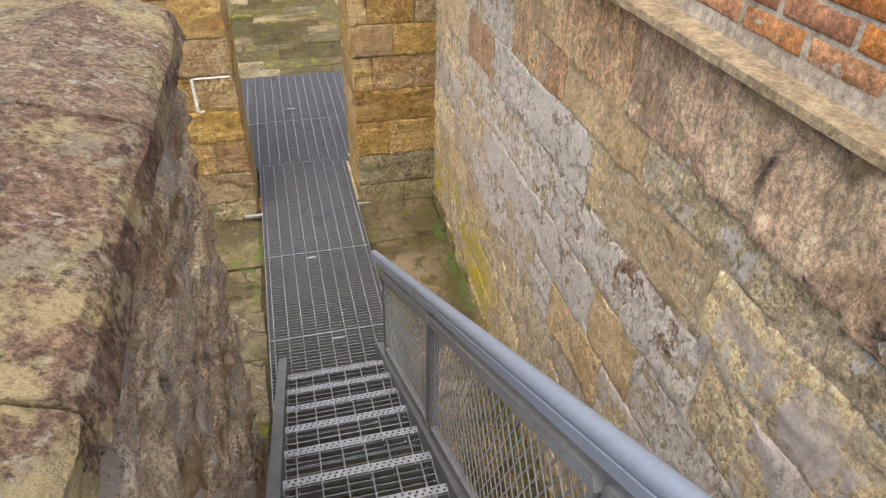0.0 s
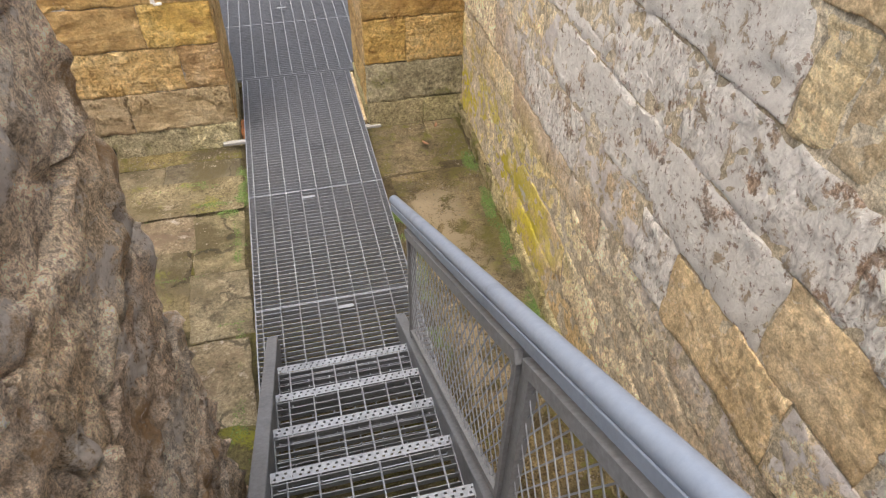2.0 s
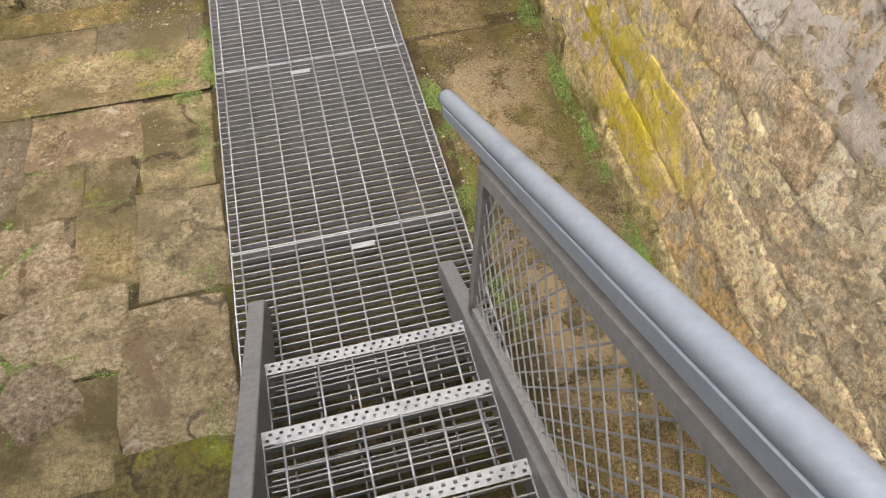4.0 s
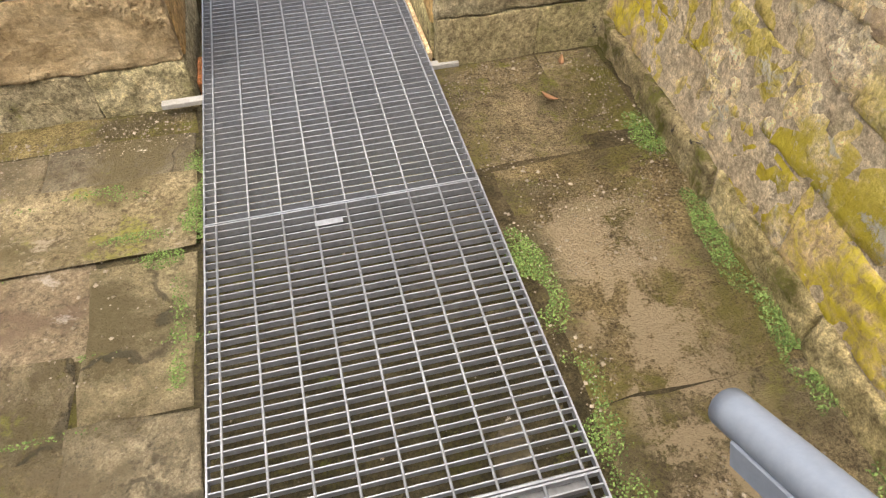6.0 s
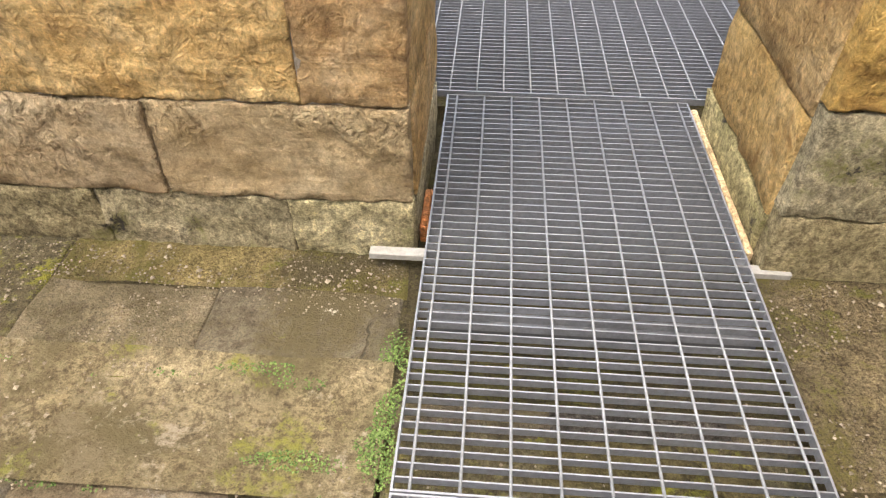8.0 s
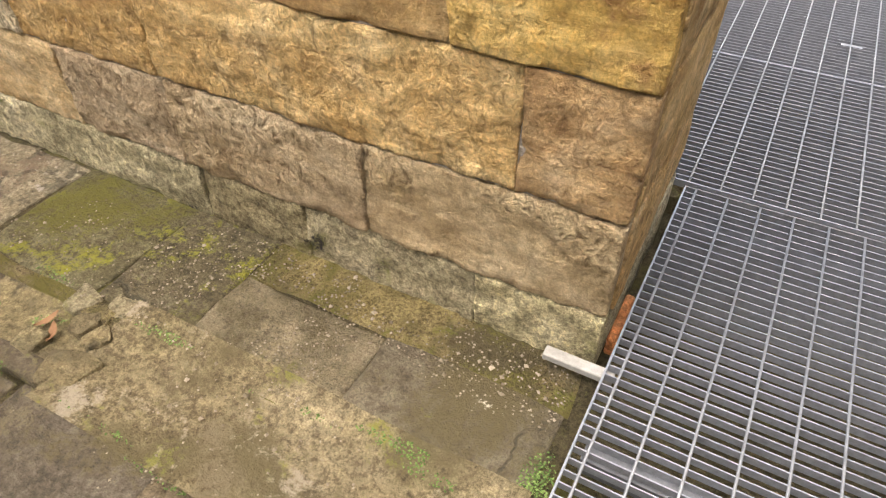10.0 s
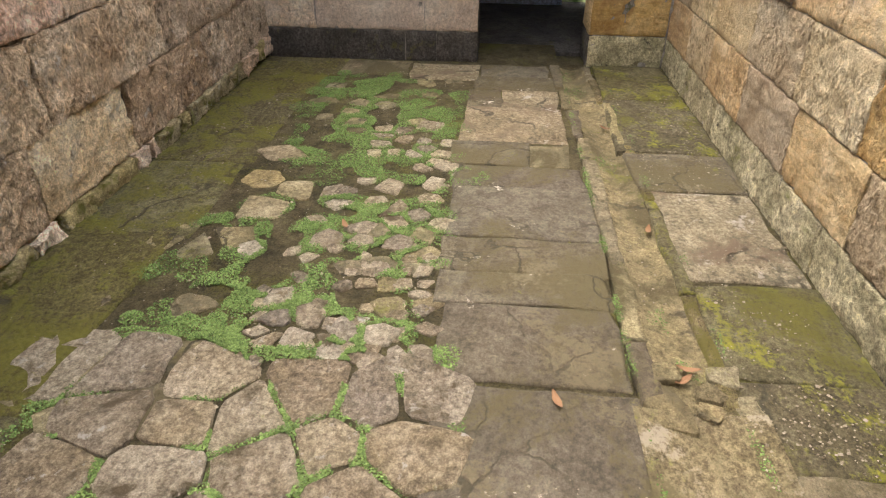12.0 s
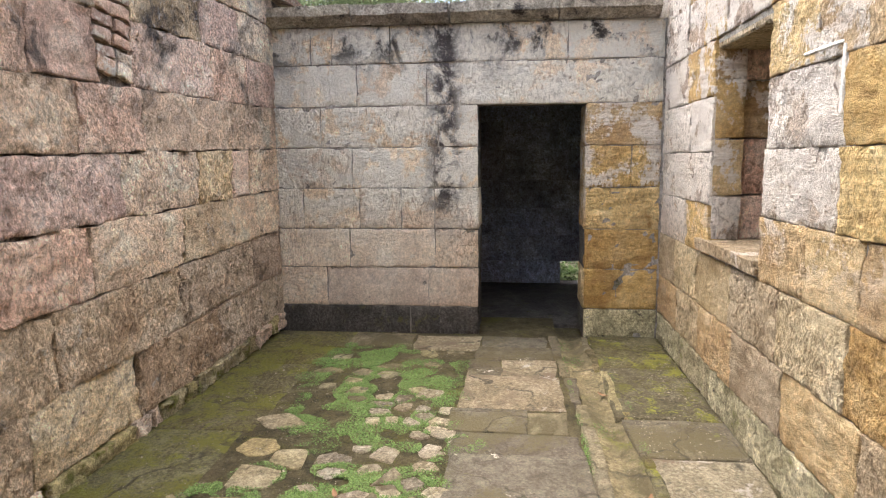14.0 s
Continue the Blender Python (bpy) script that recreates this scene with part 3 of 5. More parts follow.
# ---- north wall, with the walkway's opening and the window ----
NL = [-0.02, 0.23, 0.57, 0.93, 1.26, 1.60, 1.95, 2.30, 2.65, 3.05, 3.45]
PL = [-0.02, 0.28, 0.63, 1.01, 1.35, 1.69, 2.00, 2.35, 2.70, 3.05, 3.45]
GX0, GX1 = -0.77, 0.335
WX0, WX1, WZ0, WZ1 = -4.86, -3.985, 1.03, 2.24
T = 7.46
wall_north = structure("wall_north", boxes(
    (-6.9, WX0 - 0.11, Y_N + 0.010, T, -0.3, 3.4), (WX1 + 0.03, GX0 - 0.03, Y_N + 0.010, T, -0.3, 3.4), (WX0 - 0.11, WX1 + 0.03, Y_N + 0.010, T, -0.3, WZ0 - 0.08),
    (WX0 - 0.11, WX1 + 0.03, Y_N + 0.010, T, WZ1 + 0.03, 3.4), (GX1 + 0.03, 1.9, Y_N + 0.010, T, -0.3, 3.4)), pale_mortar, "golden sandstone ashlar wall with an opening and a window", "wall")


def pick_north(u, z, rng):
    if z < 0.2:
        return plinth_stone
    if z < 0.58:
        return weighted(rng, (tan_stone, 4), (plinth_stone, 1)) if u > -3 else weighted(rng, (tan_stone, 3), (ochre_stone, 2), (limed_stone, 1))
    if u > -3.0:
        return weighted(rng, (gold_stone, 5), (ochre_stone, 3))
    if z < 1.0:
        return weighted(rng, (ochre_stone, 3), (tan_stone, 3), (limed_stone, 1))
    return weighted(rng, (limed_stone, 6), (ochre_stone, 3))


courses(wall_north, facing(0, Y_N, 0), X_END + 0.02, GX0, NL, pick_north, 4, holes=((WX0, WX1, WZ0 - 0.1, WZ1),),
        joints={0: [-5.5, -4.7, -3.9, -3.1, -2.3, -1.83, -1.18], 1: [-5.6, -5.0, -4.3, -3.6, -2.9, -2.35, -1.56], 2: [-5.7, -5.1, -4.4, -3.7, -3.05, -2.37, -1.08], 4: [-5.8, -5.3, -3.2, -2.5, -1.9, -1.15]}, rough=0.015, res=0.025, wobble=0.007, gap=0.005)
courses(wall_north, facing(0, Y_N - 0.05, 0), GX1, 1.3, PL[:2], lambda u, z, r: plinth_stone, 5, rough=0.018)
courses(wall_north, facing(0, Y_N - 0.04, 0), GX1, 1.3, PL[1:], lambda u, z, r: weighted(r, (gold_stone, 3), (ochre_stone, 2), (tan_stone, 1)) if z > 0.6 else plinth_stone, 6, joints={0: [], 1: [0.68], 2: [], 3: [0.53, 0.96], 4: [0.75], 5: [0.5, 0.96], 6: [0.8]}, rough=0.018, res=0.03)
courses(wall_north, facing(GX0, 0, 90), Y_N + 0.04, T, NL, lambda u, z, r: weighted(r, (gold_stone, 3), (ochre_stone, 2)) if z > 0.2 else plinth_stone, 7)
courses(wall_north, facing(GX1, 0, -90), -T, -Y_N - 0.02, NL, lambda u, z, r: weighted(r, (gold_stone, 3), (ochre_stone, 2)) if z > 0.2 else plinth_stone, 8)
# window reveals: an outer step of stones, and redder stones set back behind it
WL = [WZ0, 1.32, 1.68, 2.05, WZ1]
courses(wall_north, facing(WX0, 0, 90), Y_N + 0.01, Y_N + 0.19, WL, lambda u, z, r: weighted(r, (limed_stone, 2), (ochre_stone, 2)), 9, d=0.12)
courses(wall_north, facing(WX0 - 0.07, 0, 90), Y_N + 0.2, T, WL, lambda u, z, r: weighted(r, (rose_stone, 3), (ochre_stone, 2)), 10, d=0.05)
courses(wall_north, facing(WX1, 0, -90), -T, -Y_N - 0.01, WL, lambda u, z, r: weighted(r, (ochre_stone, 2), (tan_stone, 2)), 11)
lintel = structure("window_lintel", bevelled(boxes((WX0 - 0.3, WX1 + 0.25, Y_N + 0.011, T - 0.02, WZ1 - 0.004, WZ1 + 0.05)), 0.01), tan_stone, "rough sandstone lintel over the window", "lintel")
bm = boxes((-5.04, WX1 + 0.02, Y_N - 0.032, Y_N + 0.5, WZ0 - 0.075, WZ0))
bmesh.ops.subdivide_edges(bm, edges=bm.edges[:], cuts=5, use_grid_fill=True)
for v in bm.verts:
    v.co += Vector((0.012, 0.018, 0.008)) * noise.noise(v.co * 6)
structure("window_sill", bm, tan_stone, "worn projecting sandstone window sill", "sill")
courses(wall_north, facing(0, Y_N + 0.02, 0), WX0, WX1, [0.95, WZ0 - 0.075], lambda u, z, r: tan_stone, 12)

# ---- end wall, with the doorway ----
EL = [-0.02, 0.243, 0.60, 0.953, 1.317, 1.677, 2.035, 2.40, 2.72]
DY0, DY1, DZ = 5.07, 6.0, 2.03
wall_west = structure("wall_west", boxes((X_END - 0.5, X_END - 0.006, 2.9, DY0 - 0.03, -0.3, 2.72), (X_END - 0.5, X_END - 0.006, DY1 + 0.03, 7.0, -0.3, 2.72), (X_END - 0.5, X_END - 0.006, DY0 - 0.03, DY1 + 0.03, DZ + 0.03, 2.72)),
                     pale_mortar, "pale limewashed stone end wall with a doorway", "wall")


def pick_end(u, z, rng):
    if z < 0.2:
        return damp_shade_stone if u < 5.2 else plinth_stone
    if u > 5.9 and z < 1.3:
        return gold_stone
    if u > 5.9 and z < 2.0:
        return ochre_stone
    return end_stone


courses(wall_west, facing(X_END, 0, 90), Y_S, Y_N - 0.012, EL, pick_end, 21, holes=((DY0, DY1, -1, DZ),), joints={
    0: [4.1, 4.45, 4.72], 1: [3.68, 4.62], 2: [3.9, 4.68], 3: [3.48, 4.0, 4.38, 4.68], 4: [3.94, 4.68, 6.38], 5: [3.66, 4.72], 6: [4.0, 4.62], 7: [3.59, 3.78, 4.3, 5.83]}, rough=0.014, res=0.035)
DL = [-0.02, 0.243, 0.60, 0.953, 1.317, 1.677, DZ]
courses(wall_west, facing(0, DY0, 180), -X_END + 0.01, -X_END + 0.48, DL, lambda u, z, r: weighted(r, (end_stone, 1), (damp_shade_stone, 1)), 22)
courses(wall_west, facing(0, DY1, 0), X_END - 0.48, X_END - 0.01, DL, lambda u, z, r: weighted(r, (ochre_stone, 1), (damp_shade_stone, 1)), 23)
cap_rng = random.Random(5)


def coping(name, u0, u1, section, material, label, along, across, seed):
    """One coping stone: a closed section drawn along an axis, worn."""
    rng = random.Random(seed)
    n = max(6, int((u1 - u0) / 0.07))
    bm = bmesh.new()
    rows = []
    for i in range(n + 1):
        u = u0 + (u1 - u0) * i / n
        row = []
        for a, z in section:
            k = 0.006 if 0 < i < n else 0.012
            w = Vector((u * 3, a * 5 + seed, z * 5))
            p = [a + 0.016 * noise.noise(w) + 0.008 * noise.noise(w * 4), z + 0.012 * noise.noise(w * 1.3 + Vector((5, 5, 5))) + 0.007 * noise.noise(w * 5)]
            row.append(bm.verts.new((u, p[0], p[1]) if along == "x" else (p[0], u, p[1])))
        rows.append(row)
    m = len(section)
    for p, q in zip(rows, rows[1:]):
        for i in range(m):
            bm.faces.new((p[i], p[(i + 1) % m], q[(i + 1) % m], q[i]))
    bm.faces.new(rows[0][::-1])
    bm.faces.new(rows[-1])
    bmesh.ops.recalc_face_normals(bm, faces=bm.faces[:])
    return thing(name, bm, material, label, "coping stone", kind="structure", smooth=False)


def section(points, step=0.05):
    """Fills the corners' polygon with points between them, to let the stone wear."""
    out = []
    for (a, b), (c, e) in zip(points, points[1:] + points[:1]):
        n = max(1, int(math.hypot(c - a, e - b) / step))
        out += [(a + (c - a) * k / n, b + (e - b) * k / n) for k in range(n)]
    return out


for n, (a, b) in enumerate(((3.2, 3.98), (3.99, 4.82), (4.84, 5.74), (5.75, 6.57))):
    coping("coping", a, b, section([(X_END - 0.55, 2.72), (X_END + 0.05, 2.72), (X_END + 0.14, 2.79), (X_END + 0.14, 2.87), (X_END - 0.15, 2.90), (X_END - 0.55, 2.90)]), pale_cap,
           "weathered projecting coping stone on the end wall", "y", "x", 40 + n)

# ---- dark room behind the doorway ----
RX0 = X_END - 2.6
# the floor's dark colour holds the room's shade
structure("floor_room", boxes((RX0 - 0.2, X_END - 0.45, 3.0, 7.0, -0.3, -0.02)), damp_shade_stone, "stone floor of the roofed room, darkened for its shade", "floor")
# walls and ceiling in a tone raised to make up for missing light
structure("wall_room_back", boxes((RX0 - 0.14, RX0, 2.9, 5.98, -0.3, 2.6), (RX0 - 0.14, RX0, 5.98, 6.42, -0.3, -0.03), (RX0 - 0.14, RX0, 5.98, 6.42, 0.27, 2.6), (RX0 - 0.14, RX0, 6.42, 7.1, -0.3, 2.6)), lifted_room_stone, "stone back wall with a low gap, brightened blue for dim light", "wall")
structure("wall_room_south", boxes((RX0, X_END - 0.5, 2.85, 3.05, -0.3, 2.6)), lifted_room_stone, "stone side wall, brightened blue for dim light", "wall")
structure("wall_room_north", boxes((RX0, X_END - 0.5, 6.95, 7.15, -0.3, 2.6)), lifted_room_stone, "stone side wall, brightened blue for dim light", "wall")
structure("ceiling", boxes((RX0 - 0.3, X_END - 0.5, 2.85, 7.15, 2.6, 2.75)), lifted_room_stone, "slab ceiling of the room, brightened blue for dim light", "ceiling")
room_back = [o for o in scene.objects if o.name == "wall_room_back"][0]
courses(room_back, facing(RX0 + 0.03, 0, 90), 3.1, 6.9, [-0.02, 0.27, 0.6, 0.95, 1.3, 1.68, 2.03, 2.4, 2.6], lambda u, z, r: lifted_room_stone, 25, holes=((5.98, 6.42, -0.1, 0.27),), lengths=(0.5, 0.9))

# ---- south wall of the court, and the rough wall beside the stairs ----
WEST_X = -0.79
SL = [0.115, 0.50, 0.90, 1.27, 1.63, 1.99, 2.36, 2.70, 3.0]
wall_south = structure("wall_south", boxes((-11.0, WEST_X - 0.05, 0.0, Y_S - 0.02, 0.24, 2.98), (-11.0, WEST_X - 0.05, 0.0, Y_S - 0.10, -0.3, 0.24)), mortar, "rose and brown sandstone retaining wall of the court", "wall")


def pick_south(u, z, rng):
    if z < 0.9:
        return weighted(rng, (damp_brown, 5), (tawny_stone, 2)) if u < 4.6 else weighted(rng, (brown_stone, 3), (damp_brown, 2))
    if (u < 3.9 and 0.9 < z < 1.6) or (3.5 < u < 4.1 and 1.6 < z < 2.0):
        return rose_stone
    return weighted(rng, (rose_stone, 1), (brown_stone, 3), (tawny_stone, 1))


PATCH = (3.72, 4.05, 2.0, 2.62)
courses(wall_south, facing(0, Y_S, 180), 0.82, 6.28, SL, pick_south, 31, tilt=(0.024, 4.5), rough=0.026, res=0.030, lengths=(0.55, 1.05), gap=0.007, wobble=0.016, holes=(PATCH,), joints={
    0: [1.6, 2.3, 3.05, 3.89, 4.96, 5.72], 1: [1.4, 2.1, 2.75, 3.25, 4.42, 5.62], 2: [1.7, 2.6, 3.56, 4.5, 5.25], 3: [1.9, 2.9, 3.87, 4.75, 5.29, 5.61], 4: [1.5, 2.5, 3.54, 4.12, 5.25]})
courses(wall_south, facing(0, Y_S + 0.014, 180), 0.9, 6.28, [-0.03, 0.115], lambda u, z, r: weighted(r, (brown_stone, 3), (foot_stone, 3)), 32, tilt=(0.03, 4.2), lengths=(0.10, 0.36), rough=0.04, res=0.035, gap=0.016, wobble=0.03)
courses(wall_south, facing(0, Y_S, 180), 6.75, 10.9, SL[5:], pick_south, 33, lengths=(0.6, 1.1))
# an old patch of bricks and plaster let into the wall
courses(wall_south, facing(0, Y_S + 0.010, 180), PATCH[0], PATCH[1], [2.02, 2.10, 2.18, 2.26, 2.34, 2.42, 2.50, 2.62], lambda u, z, r: weighted(r, (patch_clay, 3), (brown_stone, 1)), 35, tilt=(-0.10, 3.88), lengths=(0.2, 0.3), rough=0.012, res=0.03, gap=0.014, wobble=0.03, name="brick")
wall_stair_west = structure("wall_stair_west", boxes((WEST_X - 0.3, WEST_X - 0.045, -1.4, Y_S - 0.04, -0.3, 2.97)), mortar, "rough weathered rubble wall beside the stairs", "wall")
courses(wall_stair_west, facing(WEST_X + 0.014, 0, 90), -1.3, Y_S + 0.0, [0.0, 0.42, 0.80, 1.20, 1.62, 2.0, 2.38, 2.70, 2.965], lambda u, z, r: crag_stone, 34, rough=0.044, lengths=(0.6, 1.2), res=0.032, edge=0.010, wobble=0.04, d=0.16, gap=0.004)
for n, (a, b) in enumerate(((2.32, 3.42), (1.30, 2.31), (0.2, 1.29), (-0.9, 0.19))):
    coping("coping", a, b, section([(-1.62, 2.97), (-0.745, 2.97), (-0.725, 3.00), (-0.735, 3.09), (-0.76, 3.12), (-1.06, 3.22), (-1.62, 3.24)], 0.04), cap_stone, "purple-brown coping stone patched with pale lichen", "y", "x", 50 + n)
for n in range(9):
    a = -11.0 + n * 1.04
    coping("coping", a, a + 1.03, section([(2.75, 2.985), (Y_S + 0.1, 2.985), (Y_S + 0.1, 3.06), (2.75, 3.22)], 0.08), cap_stone, "weathered coping stone on the court's wall", "x", "y", 60 + n)

# ---- east retaining wall with its ledge and the brickwork above ----
LEAN = math.degrees(math.atan2(0.042, 1.0))


def east(y):
    return 0.895 + 0.042 * y


bm = bmesh.new()
for z0, z1, off in ((-0.3, 3.255, -0.003),):
    ring = [(east(-2.0) + off, -2.0), (2.6, -2.0), (2.6, 6.72), (east(6.72) + off, 6.72)]
    low, high = [bm.verts.new((x, y, z0)) for x, y in ring], [bm.verts.new((x, y, z1)) for x, y in ring]
    for i in range(4):
        bm.faces.new((low[i], low[(i + 1) % 4], high[(i + 1) % 4], high[i]))
    bm.faces.new(high)
    bm.faces.new(low[::-1])
wall_east = structure("wall_east", bm, buff_mortar, "buff sandstone retaining wall with lime and yellow lichen", "wall")


def pick_east(u, z, rng):
    y = -u
    if z < 1.0:
        return weighted(rng, (east_stone, 5), (umber_stone, 1.5), (ochre_stone, 0.6))
    if z < 1.24:
        return weighted(rng, (east_stone, 3), (umber_stone, 1)) if y > 3 else east_stone
    if z < 1.55:
        return limed_east if 4.1 < y < 5.0 or 3.15 < y < 3.45 else umber_stone if 2.4 < y < 3.2 else east_stone
    if z < 1.9:
        return limed_east if 2.65 < y < 4.7 else umber_stone if 2.2 < y < 2.7 else weighted(rng, (limed_east, 1), (east_stone, 2))
    if z < 2.25:
        return limed_east if 2.0 < y < 4.9 else east_stone
    if z < 2.57:
        return yellow_bed if 1.9 < y < 2.9 else limed_east if 2.9 < y < 4.6 else weighted(rng, (mauve_stone, 2), (east_stone, 2))
    return grey_flaked if y < 2.5 else umber_stone if y < 3.35 else mauve_stone if y < 4.2 else limed_east


face_e = Matrix.Translation((east(0), 0, 0)) @ pose(0, 0, 0, 0, 0, -90 - LEAN)
courses(wall_east, face_e, -6.66, 1.9, [0.19, 0.46, 0.74, 1.03], pick_east, 71, rough=0.016, lengths=(0.35, 0.9), wobble=0.024, gap=0.006, res=0.033)
courses(wall_east, face_e @ Matrix.Translation((0, -0.003, 0)), -6.66, 1.9, [1.0, 1.235, 1.56, 1.90, 2.235, 2.565, 2.86], pick_east, 74, tilt=(0.042, -3.3), rough=0.014, lengths=(0.4, 0.9), wobble=0.022, gap=0.006, res=0.03, joints={
    0: [-5.9, -5.2, -4.5, -3.75, -3.0, -2.3, -1.5, -0.6, 0.4], 1: [-5.7, -5.0, -4.14, -3.44, -3.15, -2.45, -1.7, -0.8, 0.3], 2: [-5.5, -4.6, -3.70, -2.66, -2.2, -1.4, -0.4], 3: [-5.6, -4.88, -4.1, -3.32, -2.5, -1.8, -0.9, 0.2],
    4: [-5.3, -4.6, -3.8, -2.93, -2.76, -1.9, -1.0, 0.1], 5: [-5.8, -5.0, -4.25, -3.35, -2.48, -1.42, -0.3]})
courses(wall_east, face_e @ Matrix.Translation((0, -0.012, 0)), -6.66, 1.9, [2.815, 3.26], lambda u, z, r: mauve_stone, 72, rough=0.022, lengths=(0.9, 1.5), d=0.2, res=0.035, joints={0: [-5.6, -4.1, -2.70, -0.9, 0.4]})
courses(wall_east, face_e @ Matrix.Translation((0, -0.022, 0)), -6.6, 1.9, [-0.02, 0.2], lambda u, z, r: foot_stone, 73, rough=0.024, lengths=(0.35, 0.9), d=0.12, edge=0.006, res=0.04, wobble=0.02)
structure("ledge", boxes((east(-2) + 0.10, 1.5, -2.0, 6.6, 3.235, 3.264)), ledge_mortar, "worn straw-coloured mortar ledge on the retaining wall", "ledge")

# ---- brickwork over the ledge ----
bm = bmesh.new()
for z0, z1 in ((3.262, 4.3),):
    ring = [(east(-1.9) + 0.051, -1.9), (2.0, -1.9), (2.0, 6.6), (east(6.6) + 0.051, 6.6)]
    low, high = [bm.verts.new((x, y, z0)) for x, y in ring], [bm.verts.new((x, y, z1)) for x, y in ring]
    for i in range(4):
        bm.faces.new((low[i], low[(i + 1) % 4], high[(i + 1) % 4], high[i]))
    bm.faces.new(high)
brick_wall = structure("wall_brick", bm, brick_joint, "orange brick wall with pale lime joints", "wall")
brick_face = face_e @ Matrix.Translation((0, 0.048, 0))
brick_meshes = [finish("brick", block_mesh(0.268, 0.064, 0.03, 0.004, 11 * k, res=0.05, edge=0.005, wobble=0.006), brick_clay, True) for k in range(6)]
rng = random.Random(8)
for r in range(11):
    for k in range(22):
        u = -5.663 + k * 0.299 + (r % 2) * 0.16
        m = brick_face @ Matrix.Translation((u, -rng.uniform(0, 0.006), 3.352 + r * 0.081))
        again("brick", rng.choice(brick_meshes), brick_wall, (0, 0, 0), m)

# ---- walkway gratings ----
ROD, PITCH = 0.117, 0.037


def grating(x0, x1, y0, y1, z, label, rods=True, drop=0.03):
    """A panel of pressed grating: bearing bars across, rods along, a frame round."""
    panel = place("grating_panel", ((x0 + x1) / 2, (y0 + y1) / 2, z - drop), label, "walkway grating", "walkway gratings")
    for name, row in (("edge_bar", (x0, x0 + 0.006, y0, y1, z - drop, z)), ("edge_bar", (x1 - 0.006, x1, y0, y1, z - drop, z)),
                      ("end_bar", (x0 + 0.006, x1 - 0.006, y0, y0 + 0.006, z - drop, z)), ("end_bar", (x0 + 0.006, x1 - 0.006, y1 - 0.006, y1, z - drop, z))):
        part(name, boxes(row), galvanised, panel)
    w = x1 - x0 - 0.012
    me = finish("bearing_bar", boxes((-w / 2, w / 2, -0.002, 0.002, -drop + 0.002, -0.001)), galvanised)
    n = max(1, round((y1 - y0) / PITCH))
    for k in range(1, n):
        again("bearing_bar", me, panel, ((x0 + x1) / 2, y0 + (y1 - y0) * k / n, z))
    l = y1 - y0 - 0.012
    bm = bmesh.new()
    tube(bm, ((0, -l / 2, 0), (0, l / 2, 0)), 0.0045, 6)
    me = finish("cross_rod", bm, bright_zinc, True)
    k = round((x1 - x0) / ROD)
    left = (x1 - x0 - (k - 1) * ROD) / 2
    for i in range(k):
        again("cross_rod", me, panel, (x0 + left + i * ROD, (y0 + y1) / 2, z - 0.003))
    return panel


DX0, DX1, DECK = -0.73, 0.295, 0.10
for a, b in ((3.40, 4.572), (4.576, 5.742), (5.746, 7.56)):
    grating(DX0, DX1, a, b, DECK, "galvanised steel walkway grating laid over the court floor")
for a, b in ((7.565, 8.74), (8.744, 10.38)):
    grating(-1.25, 0.86, a, b, 0.115, "wide galvanised grating in the yard beyond the opening")
for y in (4.55, 5.72, 6.3, 7.3):
    thing("bearer", boxes((DX0 + 0.03, DX1 - 0.03, y, y + 0.05, -0.02, DECK - 0.045)), dark_steel, "dark steel bearer under the walkway", "bearer", "walkway bearers")
for x in (-1.2, 0.75):
    thing("bearer", boxes((x, x + 0.05, 7.58, 10.36, 0.07, 0.085)), dark_steel, "dark steel bearer under the wide grating", "bearer", "walkway bearers")
for x0, x1 in ((-0.915, -0.70), (0.265, 0.435)):
    thing("support_bar", bevelled(boxes((x0, x1, 6.565, 6.605, 0.044, 0.07)), 0.003), white_zinc, "pale galvanised bar jutting from under the walkway grating", "support bar", "support bars")
thing("edge_batten", bevelled(boxes((DX1 + 0.002, DX1 + 0.024, 6.62, 7.5, 0.0, 0.105)), 0.003), timber, "pale timber batten along the walkway's edge", "batten")
tag_rng = random.Random(3)
for x, y, z in ((-0.165, 4.49, DECK), (-0.29, 5.655, DECK), (-0.25, 9.13, 0.115)):
    thing("name_tag", boxes((x - 0.05, x + 0.05, y - 0.014, y + 0.014, z + 0.0005, z + 0.003)), bright_zinc, "blank pale metal tag on the grating", "tag", "grating tags")

# ---- steel stairs ----
RUN, RISE, Y0, Z0 = 0.3025, 0.18, 3.90, 0.37
SX0, SX1 = -0.59, 0.112
STEPS = 14


def nosing_mesh(w):
    """A perforated strip with a lip."""
    bm = bmesh.new()
    nx, ny, d = int(w / 0.0105), 5, 0.042
    grid = [[bm.verts.new((-w / 2 + w * i / nx, d * j / ny, 0)) for i in range(nx + 1)] for j in range(ny + 1)]
    for j in range(ny):
        for i in range(nx):
            if (j == 1 and i % 3 == 1) or (j == 3 and i % 3 == 2):
                continue
            bm.faces.new((grid[j][i], grid[j][i + 1], grid[j + 1][i + 1], grid[j + 1][i]))
    for i in range(nx):
        a, b = grid[ny][i], grid[ny][i + 1]
        c, e = bm.verts.new(b.co + Vector((0, 0, -0.028))), bm.verts.new(a.co + Vector((0, 0, -0.028)))
        bm.faces.new((a, b, c, e))
    return bm


